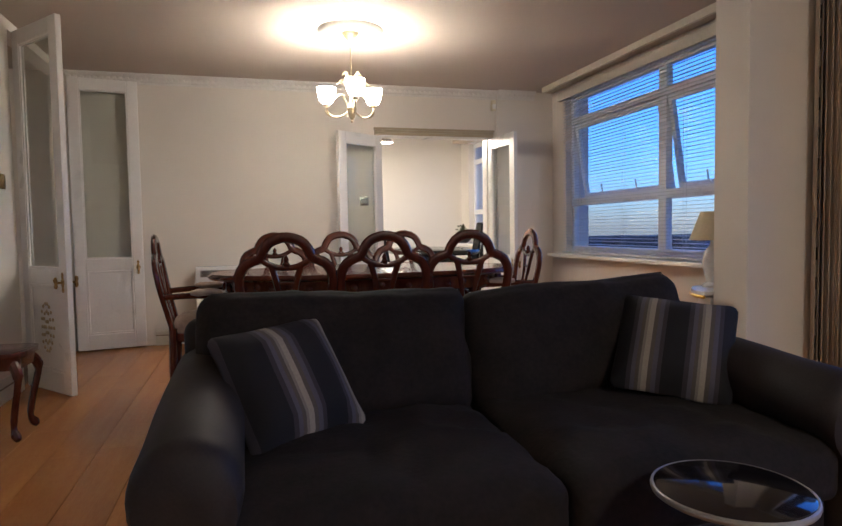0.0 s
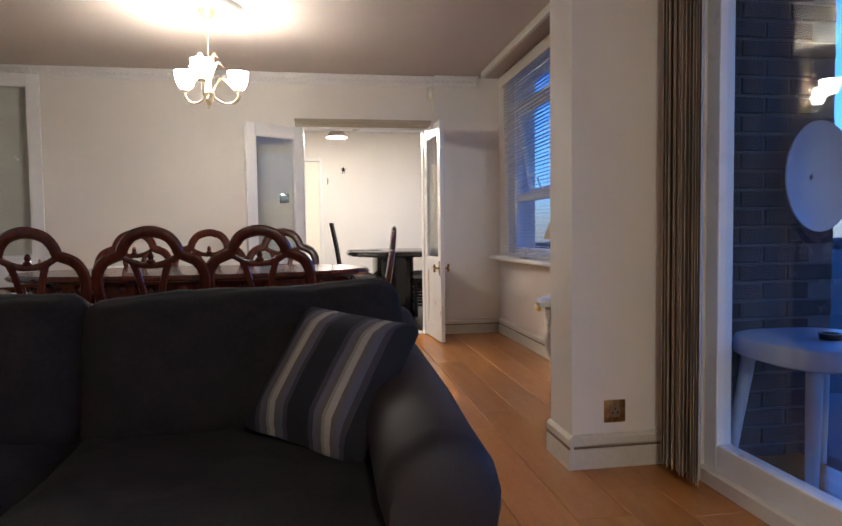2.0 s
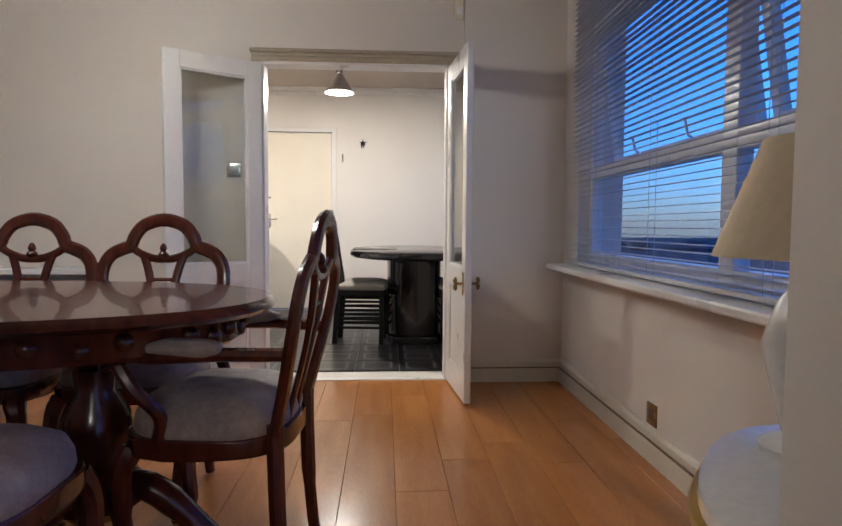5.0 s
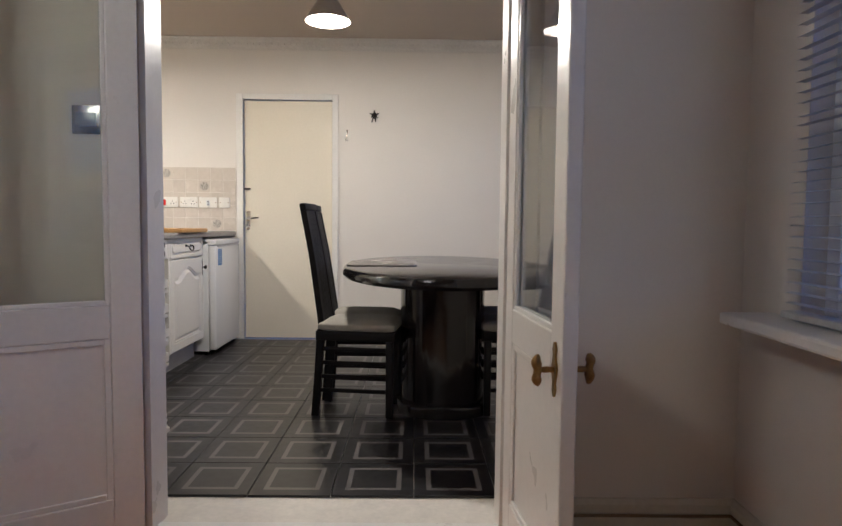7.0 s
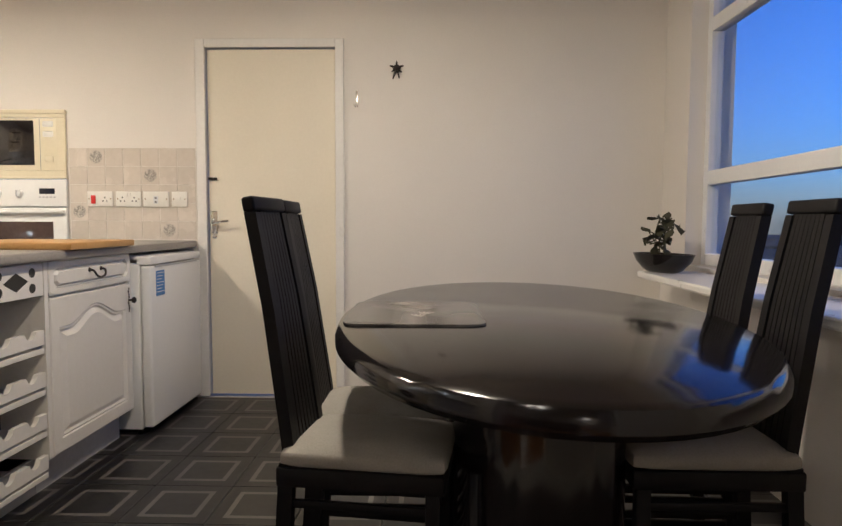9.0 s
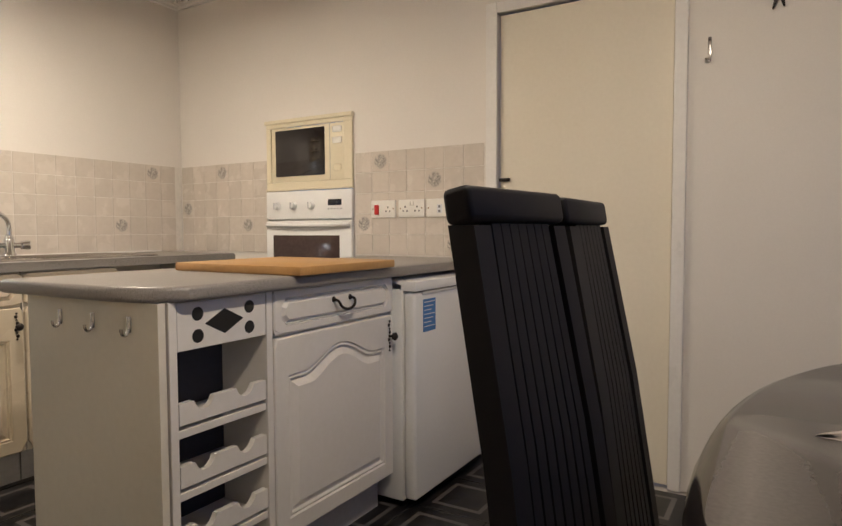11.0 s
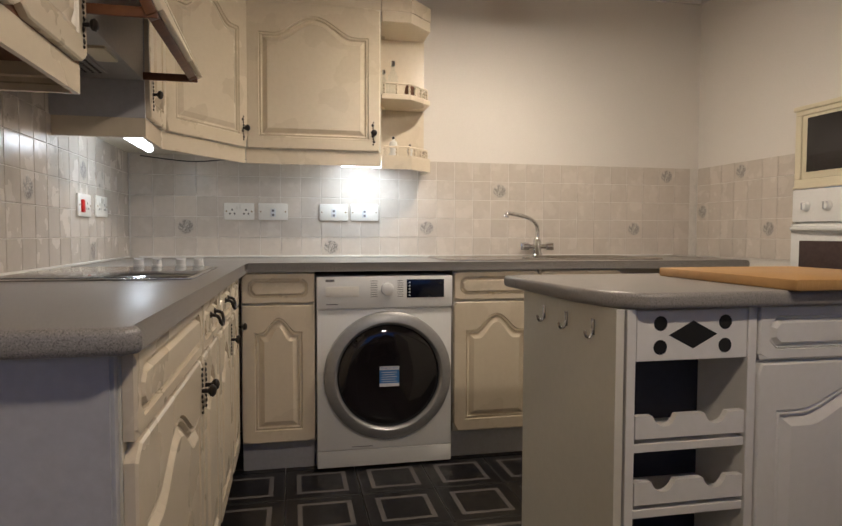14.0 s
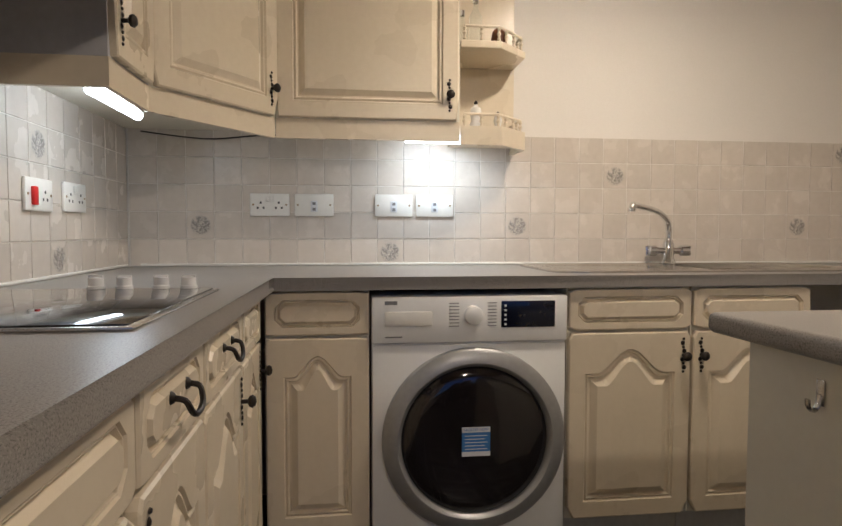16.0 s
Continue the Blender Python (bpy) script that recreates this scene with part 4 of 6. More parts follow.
def dining_chair(name, label, at, arms=False):
    """Faces +y, its seat centred on the origin."""
    ob = thing(name, label, "chair", at, "dining chairs")
    bk = lambda x, z: (x, -0.185 - 0.16 * max(0.0, z - 0.45) - 0.02 * math.sin((z - 0.45) * 5), z)
    side = [(0.165, 0.44), (0.185, 0.56), (0.218, 0.68), (0.222, 0.77), (0.195, 0.825), (0.155, 0.848), (0.122, 0.862), (0.108, 0.897), (0.078, 0.936), (0.035, 0.955), (0, 0.960)]
    outline = [bk(x, z) for x, z in side] + [bk(-x, z) for x, z in side[-2::-1]]
    part("back_frame", sweep(smooth_path(outline, 56), 0.0255, 8, flat=0.65), "mahogany", ob)
    bm = sweep(smooth_path([bk(x, z) for x, z in ((-0.125, 0.862), (-0.09, 0.835), (-0.04, 0.815), (0, 0.812), (0.04, 0.815), (0.09, 0.835), (0.125, 0.862))], 20), 0.015, 8, flat=0.75)
    part("back_rail", bm, "mahogany", ob)
    bm = bmesh.new()
    for s in (-1, 1):
        sweep(smooth_path([bk(s * x, z) for x, z in ((0.075, 0.83), (0.058, 0.78), (0.040, 0.70), (0.028, 0.60), (0.032, 0.50), (0.045, 0.44))], 22), [0.016] * 10 + [0.013] * 13, 8, bm, 0.7)
    sweep([bk(-0.045, 0.735), bk(0.045, 0.735)], 0.008, 6, bm)
    join(bm, lathe([(0.006, 0), (0.016, 0.008), (0.020, 0.02), (0.010, 0.03), (0.015, 0.038), (0.010, 0.052), (0.003, 0.06)], 10), Matrix.Translation(bk(0, 0.812)))
    part("splat", bm, "mahogany", ob)
    bm = prism([(0.205 * math.copysign(abs(math.cos(a)) ** 0.6, math.cos(a)) * (1.08 + 0.10 * math.sin(a)), 0.205 * math.copysign(abs(math.sin(a)) ** 0.6, math.sin(a))) for a in [2 * math.pi * i / 36 for i in range(36)]], 0.385, 0.435, 0.008)
    part("seat_frame", bm, "mahogany", ob)
    bm = loops([[(x * k, y * k, z) for x, y in oval(0.218, 0.195, 36, 3.2)] for k, z in ((0.97, 0.43), (1.0, 0.445), (0.985, 0.475), (0.93, 0.500), (0.75, 0.520), (0.4, 0.528))])
    part("seat", bm, "damask", ob, "pale patterned upholstered seat")
    for s in (-1, 1):
        pts = smooth_path([(s * 0.175, 0.165, 0.40), (s * 0.195, 0.185, 0.34), (s * 0.190, 0.185, 0.22), (s * 0.175, 0.172, 0.10), (s * 0.180, 0.185, 0.03), (s * 0.185, 0.20, 0.008)], 18)
        part("leg", sweep(pts, [0.032] * 3 + [0.028] * 4 + [0.022] * 4 + [0.017] * 4 + [0.018, 0.022, 0.024, 0.018], 8), "mahogany", ob)
        pts = smooth_path([(s * 0.165, -0.185, 0.46), (s * 0.165, -0.185, 0.38), (s * 0.165, -0.19, 0.22), (s * 0.17, -0.20, 0.08), (s * 0.175, -0.21, 0.008)], 14)
        part("leg", sweep(pts, [0.022] * 8 + [0.018] * 7, 8), "mahogany", ob)
        if arms:
            pts = smooth_path([bk(s * 0.205, 0.64), (s * 0.235, -0.08, 0.645), (s * 0.252, 0.06, 0.640), (s * 0.245, 0.14, 0.640), (s * 0.235, 0.185, 0.625), (s * 0.235, 0.18, 0.605)], 20)
            a = part("arm", sweep(pts, [0.017] * 12 + [0.019] * 6 + [0.024, 0.022, 0.014], 8), "mahogany", ob)
            part("arm_pad", cushion_mesh(0.05, 0.17, 0.03, 0.014, 0.006, 0.001, 2, 4), "damask", a, "pale upholstered arm pad", pose(s * 0.245, 0.0, 0.662))
            part("arm_support", sweep(smooth_path([(s * 0.24, 0.165, 0.625), (s * 0.245, 0.12, 0.56), (s * 0.215, 0.075, 0.49), (s * 0.205, 0.09, 0.41)], 12), 0.017, 8), "mahogany", ob)
    return ob


proto = dining_chair("dining_chair", "carved mahogany dining chair with pale damask seat", pose(-0.36, 0.315, 0))
for x, y, turn in ((-0.825, 0.30, 1), (-1.30, 0.29, -2)):
    copy_thing(proto, pose(x, y, 0, 0, 0, turn))
for x, y, turn in ((-0.345, 1.25, 181), (-0.835, 1.25, 179), (-1.305, 1.25, 180)):
    copy_thing(proto, pose(x, y, 0, 0, 0, turn))
carver = dining_chair("dining_armchair", "carved mahogany armchair with pale damask seat at the table end", pose(0.056, 0.792, 0, 0, 0, 84), True)
copy_thing(carver, pose(-1.72, 0.80, 0, 0, 0, -88))

# chandelier and ceiling rose
CHX, CHY = -0.764, 1.286
rose = solo("ceiling_rose", lathe([(0.06, 0.0), (0.062, -0.016), (0.10, -0.016), (0.115, -0.006), (0.16, -0.008), (0.175, -0.042), (0.195, -0.050), (0.215, -0.034), (0.225, -0.006), (0.226, 0.0)], 56), "plaster",
            "round white moulded plaster ceiling rose", "ceiling rose", pose(CHX, CHY, CD - 0.0005))
ch = thing("chandelier", "cream metal three-arm chandelier with lit opal glass shades", "chandelier", pose(CHX, CHY, 0))
part("canopy", lathe([(0.012, CD - 0.085), (0.02, CD - 0.075), (0.055, CD - 0.03), (0.06, CD - 0.017)], 20), "champagne", ch)
part("stem", sweep([(0, 0, CD - 0.08), (0, 0, 2.06), (0, 0, 1.90)], [0.004, 0.005, 0.009], 8), "champagne", ch)
part("body", lathe([(0.004, 1.735), (0.012, 1.745), (0.010, 1.758), (0.022, 1.775), (0.030, 1.81), (0.036, 1.835), (0.022, 1.85), (0.012, 1.90), (0.014, 1.95), (0.006, 1.98)], 16), "champagne", ch)
for k in range(3):
    a = 268 + 120 * k
    turn = pose(0, 0, 0, 0, 0, a)
    pts = smooth_path([turn @ Vector(p) for p in ((0.012, 0, 1.835), (0.05, 0, 1.80), (0.10, 0, 1.783), (0.155, 0, 1.795), (0.187, 0, 1.835), (0.190, 0, 1.862))], 20)
    arm = part("arm", sweep(pts, 0.0065, 8), "champagne", ch)
    part("cup", lathe([(0.008, 1.858), (0.022, 1.864), (0.024, 1.878), (0.010, 1.882)], 14), "champagne", arm, at=turn @ pose(0.19, 0, 0))
    prof = [(0.022, 1.880), (0.040, 1.890), (0.053, 1.915), (0.061, 1.950), (0.066, 1.990), (0.063, 1.990), (0.058, 1.950), (0.050, 1.917), (0.037, 1.894), (0.018, 1.886)]
    part("shade", lathe(prof, 24), "opal", arm, "glowing white opal glass shade", turn @ pose(0.19, 0, 0))
    leaf_pts = lambda r, z, rise: smooth_path([turn @ pose(0, 0, 0, 0, 0, 60) @ Vector(p) for p in ((0.008, 0, z - 0.12), (0.03, 0, z - 0.02), (r * 0.6, 0, z + rise), (r, 0, z - 0.005))], 14)
    for r, z, rise in ((0.125, 1.985, 0.03), (0.08, 2.05, 0.025)):
        part("leaf_scroll", sweep(leaf_pts(r, z, rise), [0.004] * 4 + [0.011] * 7 + [0.008, 0.006, 0.004, 0.002], 6, flat=0.35), "champagne", ch)
    lo = smooth_path([turn @ Vector(p) for p in ((0.02, 0, 1.84), (0.07, 0, 1.93), (0.11, 0, 1.925), (0.13, 0, 1.90))], 12)
    part("leaf_scroll", sweep(lo, [0.004] * 4 + [0.010] * 5 + [0.006, 0.004, 0.003, 0.002], 6, flat=0.35), "champagne", ch)
    hook = smooth_path([turn @ Vector(p) for p in ((0.12, 0, 1.785), (0.16, 0, 1.79), (0.195, 0, 1.82), (0.205, 0, 1.845))], 10)
    part("leaf_scroll", sweep(hook, [0.003] * 3 + [0.008] * 4 + [0.006, 0.004, 0.003, 0.002], 6, flat=0.35), "champagne", ch)
    p = turn @ Vector((0.19, 0, 1.935))
    lamp("chandelier_bulb", (CHX + p.x, CHY + p.y, p.z), LAMP_DINING, WARM, 0.03)


def plate(name, label, category, at, w, h, material, depth=0.009):
    return solo(name, box(-w / 2, w / 2, -depth, -0.0005, -h / 2, h / 2, 0.003), material, label, category, at)


def brass_socket(at):
    ob = thing("wall_socket", "aged brass single wall socket", "socket", at)
    part("plate", box(-0.045, 0.045, -0.007, -0.0005, -0.045, 0.045, 0.003), "brass", ob)
    part("insert", box(-0.022, 0.022, -0.009, -0.0065, -0.024, 0.024, 0.002), "brownline", ob)
    for x, z in ((0, 0.010), (-0.010, -0.006), (0.010, -0.006)):
        part("pin_hole", box(x - 0.003, x + 0.003, -0.0095, -0.0088, z - 0.005, z + 0.005), "black", ob)
    return ob


brass_socket(pose(1.055, -0.526, 0.222))
brass_socket(pose(XR, 1.515, 0.19, 0, 0, -90))
sw = thing("light_switch", "brushed steel light switch plate", "switch", pose(-0.404, YD, 1.267))
part("plate", box(-0.043, 0.043, -0.007, -0.0005, -0.043, 0.043, 0.003), "steel", sw)
part("rocker", box(-0.03, 0.03, -0.011, -0.0065, -0.02, 0.02, 0.002), "silver", sw)
pir = thing("alarm_sensor", "small cream alarm sensor high on the wall corner", "alarm sensor", pose(0.925, YD, 2.22))
part("housing", box(-0.025, 0.025, -0.045, -0.0005, -0.055, 0.055, 0.012, seg=3), "creamplastic", pir)
part("lens", box(-0.018, 0.018, -0.049, -0.044, -0.035, 0.012, 0.006), "socket", pir)
heater = thing("storage_heater", "white storage heater with a dark top grille", "heater", pose(-1.94, YD, 0))
part("case", box(0, 0.80, -0.16, -0.02, 0.03, 0.69, 0.01), "appliance", heater)
part("grille", box(0.04, 0.76, -0.164, -0.158, 0.60, 0.66, 0.002), "hood", heater)
for i in range(9):
    part("fin", box(0.05, 0.75, -0.168, -0.163, 0.605 + 0.006 * i, 0.607 + 0.006 * i), "black", heater, smooth=False)

# console under the window corner with its lamp
con = thing("console_table", "white and gilt half-round console table by the wall stub", "table", pose(1.14, -0.28, 0))
half = [(0.29 * math.cos(a) * (1 + 0.05 * math.cos(4 * a)), 0.33 * math.sin(a)) for a in [math.pi * i / 30 for i in range(31)]]
part("top", prism(half, 0.612, 0.634, 0.006), "ceramic", con, "white marble top")
part("gilt_edge", sweep([(x * 1.005, y * 1.005, 0.606) for x, y in half], 0.010, 8), "gold", con)
part("frieze", prism([(x * 0.88, y * 0.88) for x, y in half], 0.53, 0.60, 0.006), "gloss", con)
for x, y in ((-0.20, 0.12), (0.20, 0.12), (0, 0.25)):
    part("leg", sweep(smooth_path([(x * 0.9, y * 0.9, 0.54), (x * 1.05, y * 1.08, 0.42), (x * 0.75, y * 0.8, 0.2), (x * 0.8, y * 0.9, 0.06), (x * 1.05, y * 1.15, 0.02)], 16), [0.024] * 5 + [0.016] * 8 + [0.02] * 4, 8), "gloss", con)
tl = thing("table_lamp", "white table lamp with a cream cone shade, unlit", "lamp", pose(1.06, -0.08, 0.634))
part("base", lathe([(0.055, 0), (0.058, 0.012), (0.03, 0.03), (0.045, 0.09), (0.058, 0.15), (0.04, 0.21), (0.015, 0.24), (0.012, 0.30)], 20), "ceramic", tl)
part("shade", lathe([(0.125, 0.27), (0.065, 0.43), (0.063, 0.43), (0.123, 0.27)], 28, cap0=False, cap1=False), "shade_cloth", tl)

# dark side table by the left wall
st = thing("side_table", "dark carved wooden side table with cabriole legs", "table", pose(-2.70, 0.42, 0) @ Matrix.Diagonal((0.74, 0.56, 0.82, 1)))
part("top", prism(oval(0.24, 0.30, 40, 4), 0.50, 0.53, 0.008), "mahogany", st)
part("frieze", prism(oval(0.21, 0.27, 40, 5), 0.43, 0.50), "mahogany", st)
for x in (-1, 1):
    for y in (-1, 1):
        pts = smooth_path([(x * 0.17, y * 0.22, 0.46), (x * 0.205, y * 0.26, 0.38), (x * 0.17, y * 0.225, 0.2), (x * 0.155, y * 0.21, 0.08), (x * 0.185, y * 0.245, 0.02)], 18)
        part("leg", sweep(pts, [0.034] * 5 + [0.022] * 8 + [0.018, 0.02, 0.026, 0.03, 0.026, 0.02], 8), "mahogany", st)

# glass bowl table in front of the sofa
ct = thing("coffee_table", "low round coffee table with a dark glass top", "table", pose(-0.475, -1.918, 0) @ Matrix.Diagonal((0.64, 0.64, 1, 1)))
part("top", lathe([(0.24, 0.395), (0.255, 0.40), (0.255, 0.410), (0.24, 0.415)], 48), "darkglass", ct)
part("rim", sweep([(0.255 * math.cos(a), 0.255 * math.sin(a), 0.405) for a in [2 * math.pi * i / 48 for i in range(48)]], 0.008, 8, closed=True), "silver", ct)
part("stem", lathe([(0.16, 0), (0.16, 0.02), (0.04, 0.05), (0.03, 0.35), (0.09, 0.394)], 24), "lacquer", ct)
plate("wall_plate", "brass switch plate on the side wall", "switch", pose(XL, 1.30, 1.32, 0, 0, 90), 0.09, 0.09, "brass")

# unseen living room ceiling lamp, added behind the walker to light the stub wall
ll = thing("ceiling_lamp", "unseen round opal lamp added as living room fill", "ceiling lamp", pose(0.2, -4.2, CD))
part("dish", lathe([(0.02, -0.10), (0.09, -0.085), (0.14, -0.05), (0.15, -0.02), (0.15, -0.0005)], 32), "opal", ll)
lamp("fill_lamp_bulb", (0.2, -4.2, CD - 0.16), LAMP_FILL, WARM, 0.08)

# balcony
bw = tagged(part("balcony_wall", box(BX + 0.12, 2.012, -0.540, -0.529, -0.2, 2.8), "concrete", smooth=False), "dark brick balcony wall at dusk", "wall", "", "structure")
brick_me = mesh_of("brick", box(-0.104, 0.104, -0.010, 0.0, -0.032, 0.032, 0.004, seg=1), "brick")
for r in range(34):
    for c in range(3):
        o = new("brick", brick_me)
        o.parent = bw
        o.matrix_basis = pose(BX + 0.17 + 0.218 * c - (0.109 if r % 2 else 0), -0.540 + random.uniform(-0.002, 0.002), 0.01 + 0.075 * r)
gt = thing("garden_table", "white plastic garden table on the balcony", "table", pose(1.70, -0.83, -0.03))
bm = loops([[(x * k, y * k, z) for x, y in oval(0.25, 0.25, 40, 3.0)] for k, z in ((0.9, 0.49), (1.0, 0.50), (1.02, 0.545), (0.99, 0.565), (0.9, 0.572))])
part("top", bm, "plastic", gt)
for x in (-1, 1):
    for y in (-1, 1):
        part("leg", sweep([(x * 0.16, y * 0.16, 0.50), (x * 0.21, y * 0.21, 0.0)], [0.028, 0.018], 10), "plastic", gt)
solo("ashtray", lathe([(0.035, 0), (0.04, 0.022), (0.032, 0.022), (0.028, 0.006)], 16), "black", "small black ashtray on the garden table", "ashtray", pose(1.70, -0.88, 0.5425))
sd = thing("satellite_dish", "pale oval satellite dish fixed to the brick wall", "satellite dish", pose(1.83, -0.551, 1.14))
ring = lambda k, d: [(0.15 * k * math.cos(a), -0.12 + d, 0.215 * k * math.sin(a)) for a in [2 * math.pi * i / 36 for i in range(36)]]
part("reflector", loops([ring(0.05, 0.040), ring(0.5, 0.030), ring(0.85, 0.008), ring(1.0, -0.008), ring(1.0, 0.0), ring(0.85, 0.018), ring(0.4, 0.046)]), "plastic", sd)
part("bracket", sweep([(0, -0.001, 0), (0, -0.08, 0)], 0.018, 8), "iron", sd)

# laminate planks
fl = bpy.data.objects["floor"]
plank_me = mesh_of("plank", box(-0.0958, 0.0958, -0.6238, 0.6238, -0.0135, 0.0, 0.0015, seg=1), "plank")
c = 0
x = XL - 0.02
while x < XR + 0.2:
    y = YB - random.uniform(0, 1.2)
    while y < YD + 0.1:
        w = plank_me
        if y + 1.2476 > YD - 0.002:
            ln = YD - y
            if ln > 0.03:
                cut = mesh_of("plank", box(-0.0958, 0.0958, 0, ln - 0.001, -0.0135, 0.0, 0.0015, seg=1), "plank")
                o = new("plank", cut)
                o.parent = fl
                o.matrix_basis = pose(x + 0.096, y, 0)
            break
        if y < YB:
            o = new("plank", mesh_of("plank", box(-0.0958, 0.0958, YB - y + 0.001, 1.2476, -0.0135, 0.0, 0.0015, seg=1), "plank"))
            o.matrix_basis = pose(x + 0.096, y, 0)
        else:
            o = new("plank", plank_me)
            o.matrix_basis = pose(x + 0.096, y + 0.6238, 0)
        o.parent = fl
        y += 1.2486
    x += 0.1926

# ---- kitchen ----
WT = 0.905


def offset(outline, d):
    """Moves a closed outline of (x, z), given counter-clockwise, inwards by d."""
    k = len(outline)
    out = []
    for i in range(k):
        p, q, r = Vector(outline[i - 1]), Vector(outline[i]), Vector(outline[(i + 1) % k])
        t = (r - p).normalized()
        out.append(tuple(q + Vector((-t.y, t.x)) * d))
    return out


def arch_outline(w, h, m, rise, n=22):
    """A panel outline with a cathedral arch on top, m from the edges; counter-clockwise from the lower left."""
    a, zb, zs = w / 2 - m, m, h - m - rise
    bottom = [(w / 2 + a * (2 * i / 6 - 1), zb) for i in range(6)]
    right = [(w / 2 + a, zb + (zs - zb) * i / 8) for i in range(8)]
    top = []
    for i in range(n + 1):
        u = 1 - 2 * i / n
        c = 0.72
        bump = 0.5 * (1 + math.cos(math.pi * min(1, abs(u) / c))) if rise else 0
        top.append((w / 2 + a * u, zs + rise * bump ** 0.8))
    left = [(w / 2 - a, zs - (zs - zb) * i / 8) for i in range(1, 8)]
    return bottom + right + top + left


def drawer_outline(w, h, m, d=0.0):
    a, b, c = w / 2 - m - d, h / 2 - m * 0.85 - d, 0.022 - d * 0.5
    pts = [(-a + c, -b), (a - c, -b)] + [(a - c * 0.4, -b + c * 0.6), (a, -b + c), (a, b - c), (a - c * 0.4, b - c * 0.6), (a - c, b), (-a + c, b), (-a + c * 0.4, b - c * 0.6), (-a, b - c), (-a, -b + c), (-a + c * 0.4, -b + c * 0.6)]
    dense = []
    for p, q in zip(pts, pts[1:] + pts[:1]):
        k = 8 if abs(q[0] - p[0]) > 0.06 else 2
        dense += [(w / 2 + p[0] + (q[0] - p[0]) * i / k, h / 2 + p[1] + (q[1] - p[1]) * i / k) for i in range(k)]
    return dense


def front_mesh(w, h, shape, t=0.019):
    """A door or drawer front, x 0..w, z 0..h, its face towards -y at -t, with a sunk groove and a raised field."""
    cx, cz = w / 2, h / 2
    outline = shape(0.0)

    def rim(inset):
        out = []
        for x, z in outline:
            dx, dz = x - cx, z - cz
            k = min((w / 2 - inset) / max(abs(dx), 1e-6), (h / 2 - inset) / max(abs(dz), 1e-6))
            out.append((cx + dx * k, cz + dz * k))
        return out

    lay = [(rim(0), 0.0), (rim(0), -t + 0.004), (rim(0.004), -t), (outline, -t), (shape(0.004), -t + 0.007), (shape(0.009), -t + 0.003), (shape(0.012), -t + 0.003), (shape(0.016), -t + 0.011), (shape(0.021), -t + 0.011), (shape(0.040), -t - 0.002)]
    bm = loops([[(x, y, z) for x, z in o] for o, y in lay], cap1=False)
    bm.verts.ensure_lookup_table()
    k = len(outline)
    last = bm.verts[len(bm.verts) - k:]
    mid = bm.verts.new((cx, -t - 0.002, cz))
    for i in range(k):
        bm.faces.new((last[i], last[(i + 1) % k], mid))
    return bm


def knob_plate(parent, x, z, label=True):
    """Ornate black knob on a tall scrolled plate, standing off a front whose face is at y -0.019."""
    bm = bmesh.new()
    for k in range(9):
        zz = -0.052 + 0.013 * k
        join(bm, lathe([(0.003, 0), (0.0075 if k % 2 else 0.0045, 0.001), (0.003, 0.004)], 8), pose(0.003 * math.sin(k * 1.6), 0, zz, 90))
    pl = part("backplate", bm, "iron", parent, "black scrolled backplate", pose(x, -0.0195, z))
    part("knob", lathe([(0.005, 0), (0.005, 0.014), (0.013, 0.019), (0.015, 0.026), (0.010, 0.032), (0.003, 0.034)], 14), "iron", pl, "black iron knob", pose(0, 0, 0, 90))


def bail(parent, x, z):
    bm = sweep(smooth_path([(-0.042, 0, 0.012), (-0.042, -0.02, 0.008), (-0.030, -0.027, -0.012), (0, -0.028, -0.02), (0.030, -0.027, -0.012), (0.042, -0.02, 0.008), (0.042, 0, 0.012)], 24), 0.0045, 8)
    for s in (-1, 1):
        join(bm, lathe([(0.003, 0), (0.010, 0.001), (0.007, 0.006), (0.003, 0.008)], 10), pose(s * 0.042, 0, 0.012, 90))
    part("handle", bm, "iron", parent, "black iron drop handle", pose(x, -0.0195, z))


def base_unit(label, at, w, depth=0.56, material="cab", drawer=True, knob="r", plinth=True, top=0.865, bail_on=False, shallow=False):
    """Local: x along the front 0..w, front carcass face at y 0 facing -y."""
    ob = thing("base_cabinet", label, "cabinet", at, "base cabinets")
    part("body", box(0.001, w - 0.001, 0.001, depth, 0.135, top, 0.001), "cabside", ob, smooth=False)
    if plinth:
        part("plinth", box(0, w, 0.055, 0.07, 0.0, 0.134), "plinth", ob, smooth=False)
    dz = 0.725
    if drawer:
        d = part("drawer", front_mesh(w - 0.005, 0.127, lambda d: drawer_outline(w - 0.005, 0.127, 0.027, d * 0.45)), material, ob, at=pose(0.0025, 0, dz + 0.009), smooth=False)
        if bail_on:
            bail(d, w / 2, 0.066)
    dh = (dz if drawer else top) - 0.14
    rise = min(0.075, 0.2 * w) if not shallow else 0.06
    o = lambda d: arch_outline(w - 0.005, dh, 0.052 + d, rise)
    dr = part("door", front_mesh(w - 0.005, dh, o), material, ob, at=pose(0.0025, 0, 0.14), smooth=False)
    if knob:
        knob_plate(dr, w - 0.03 if knob == "r" else 0.025, dh - 0.075)
    return ob


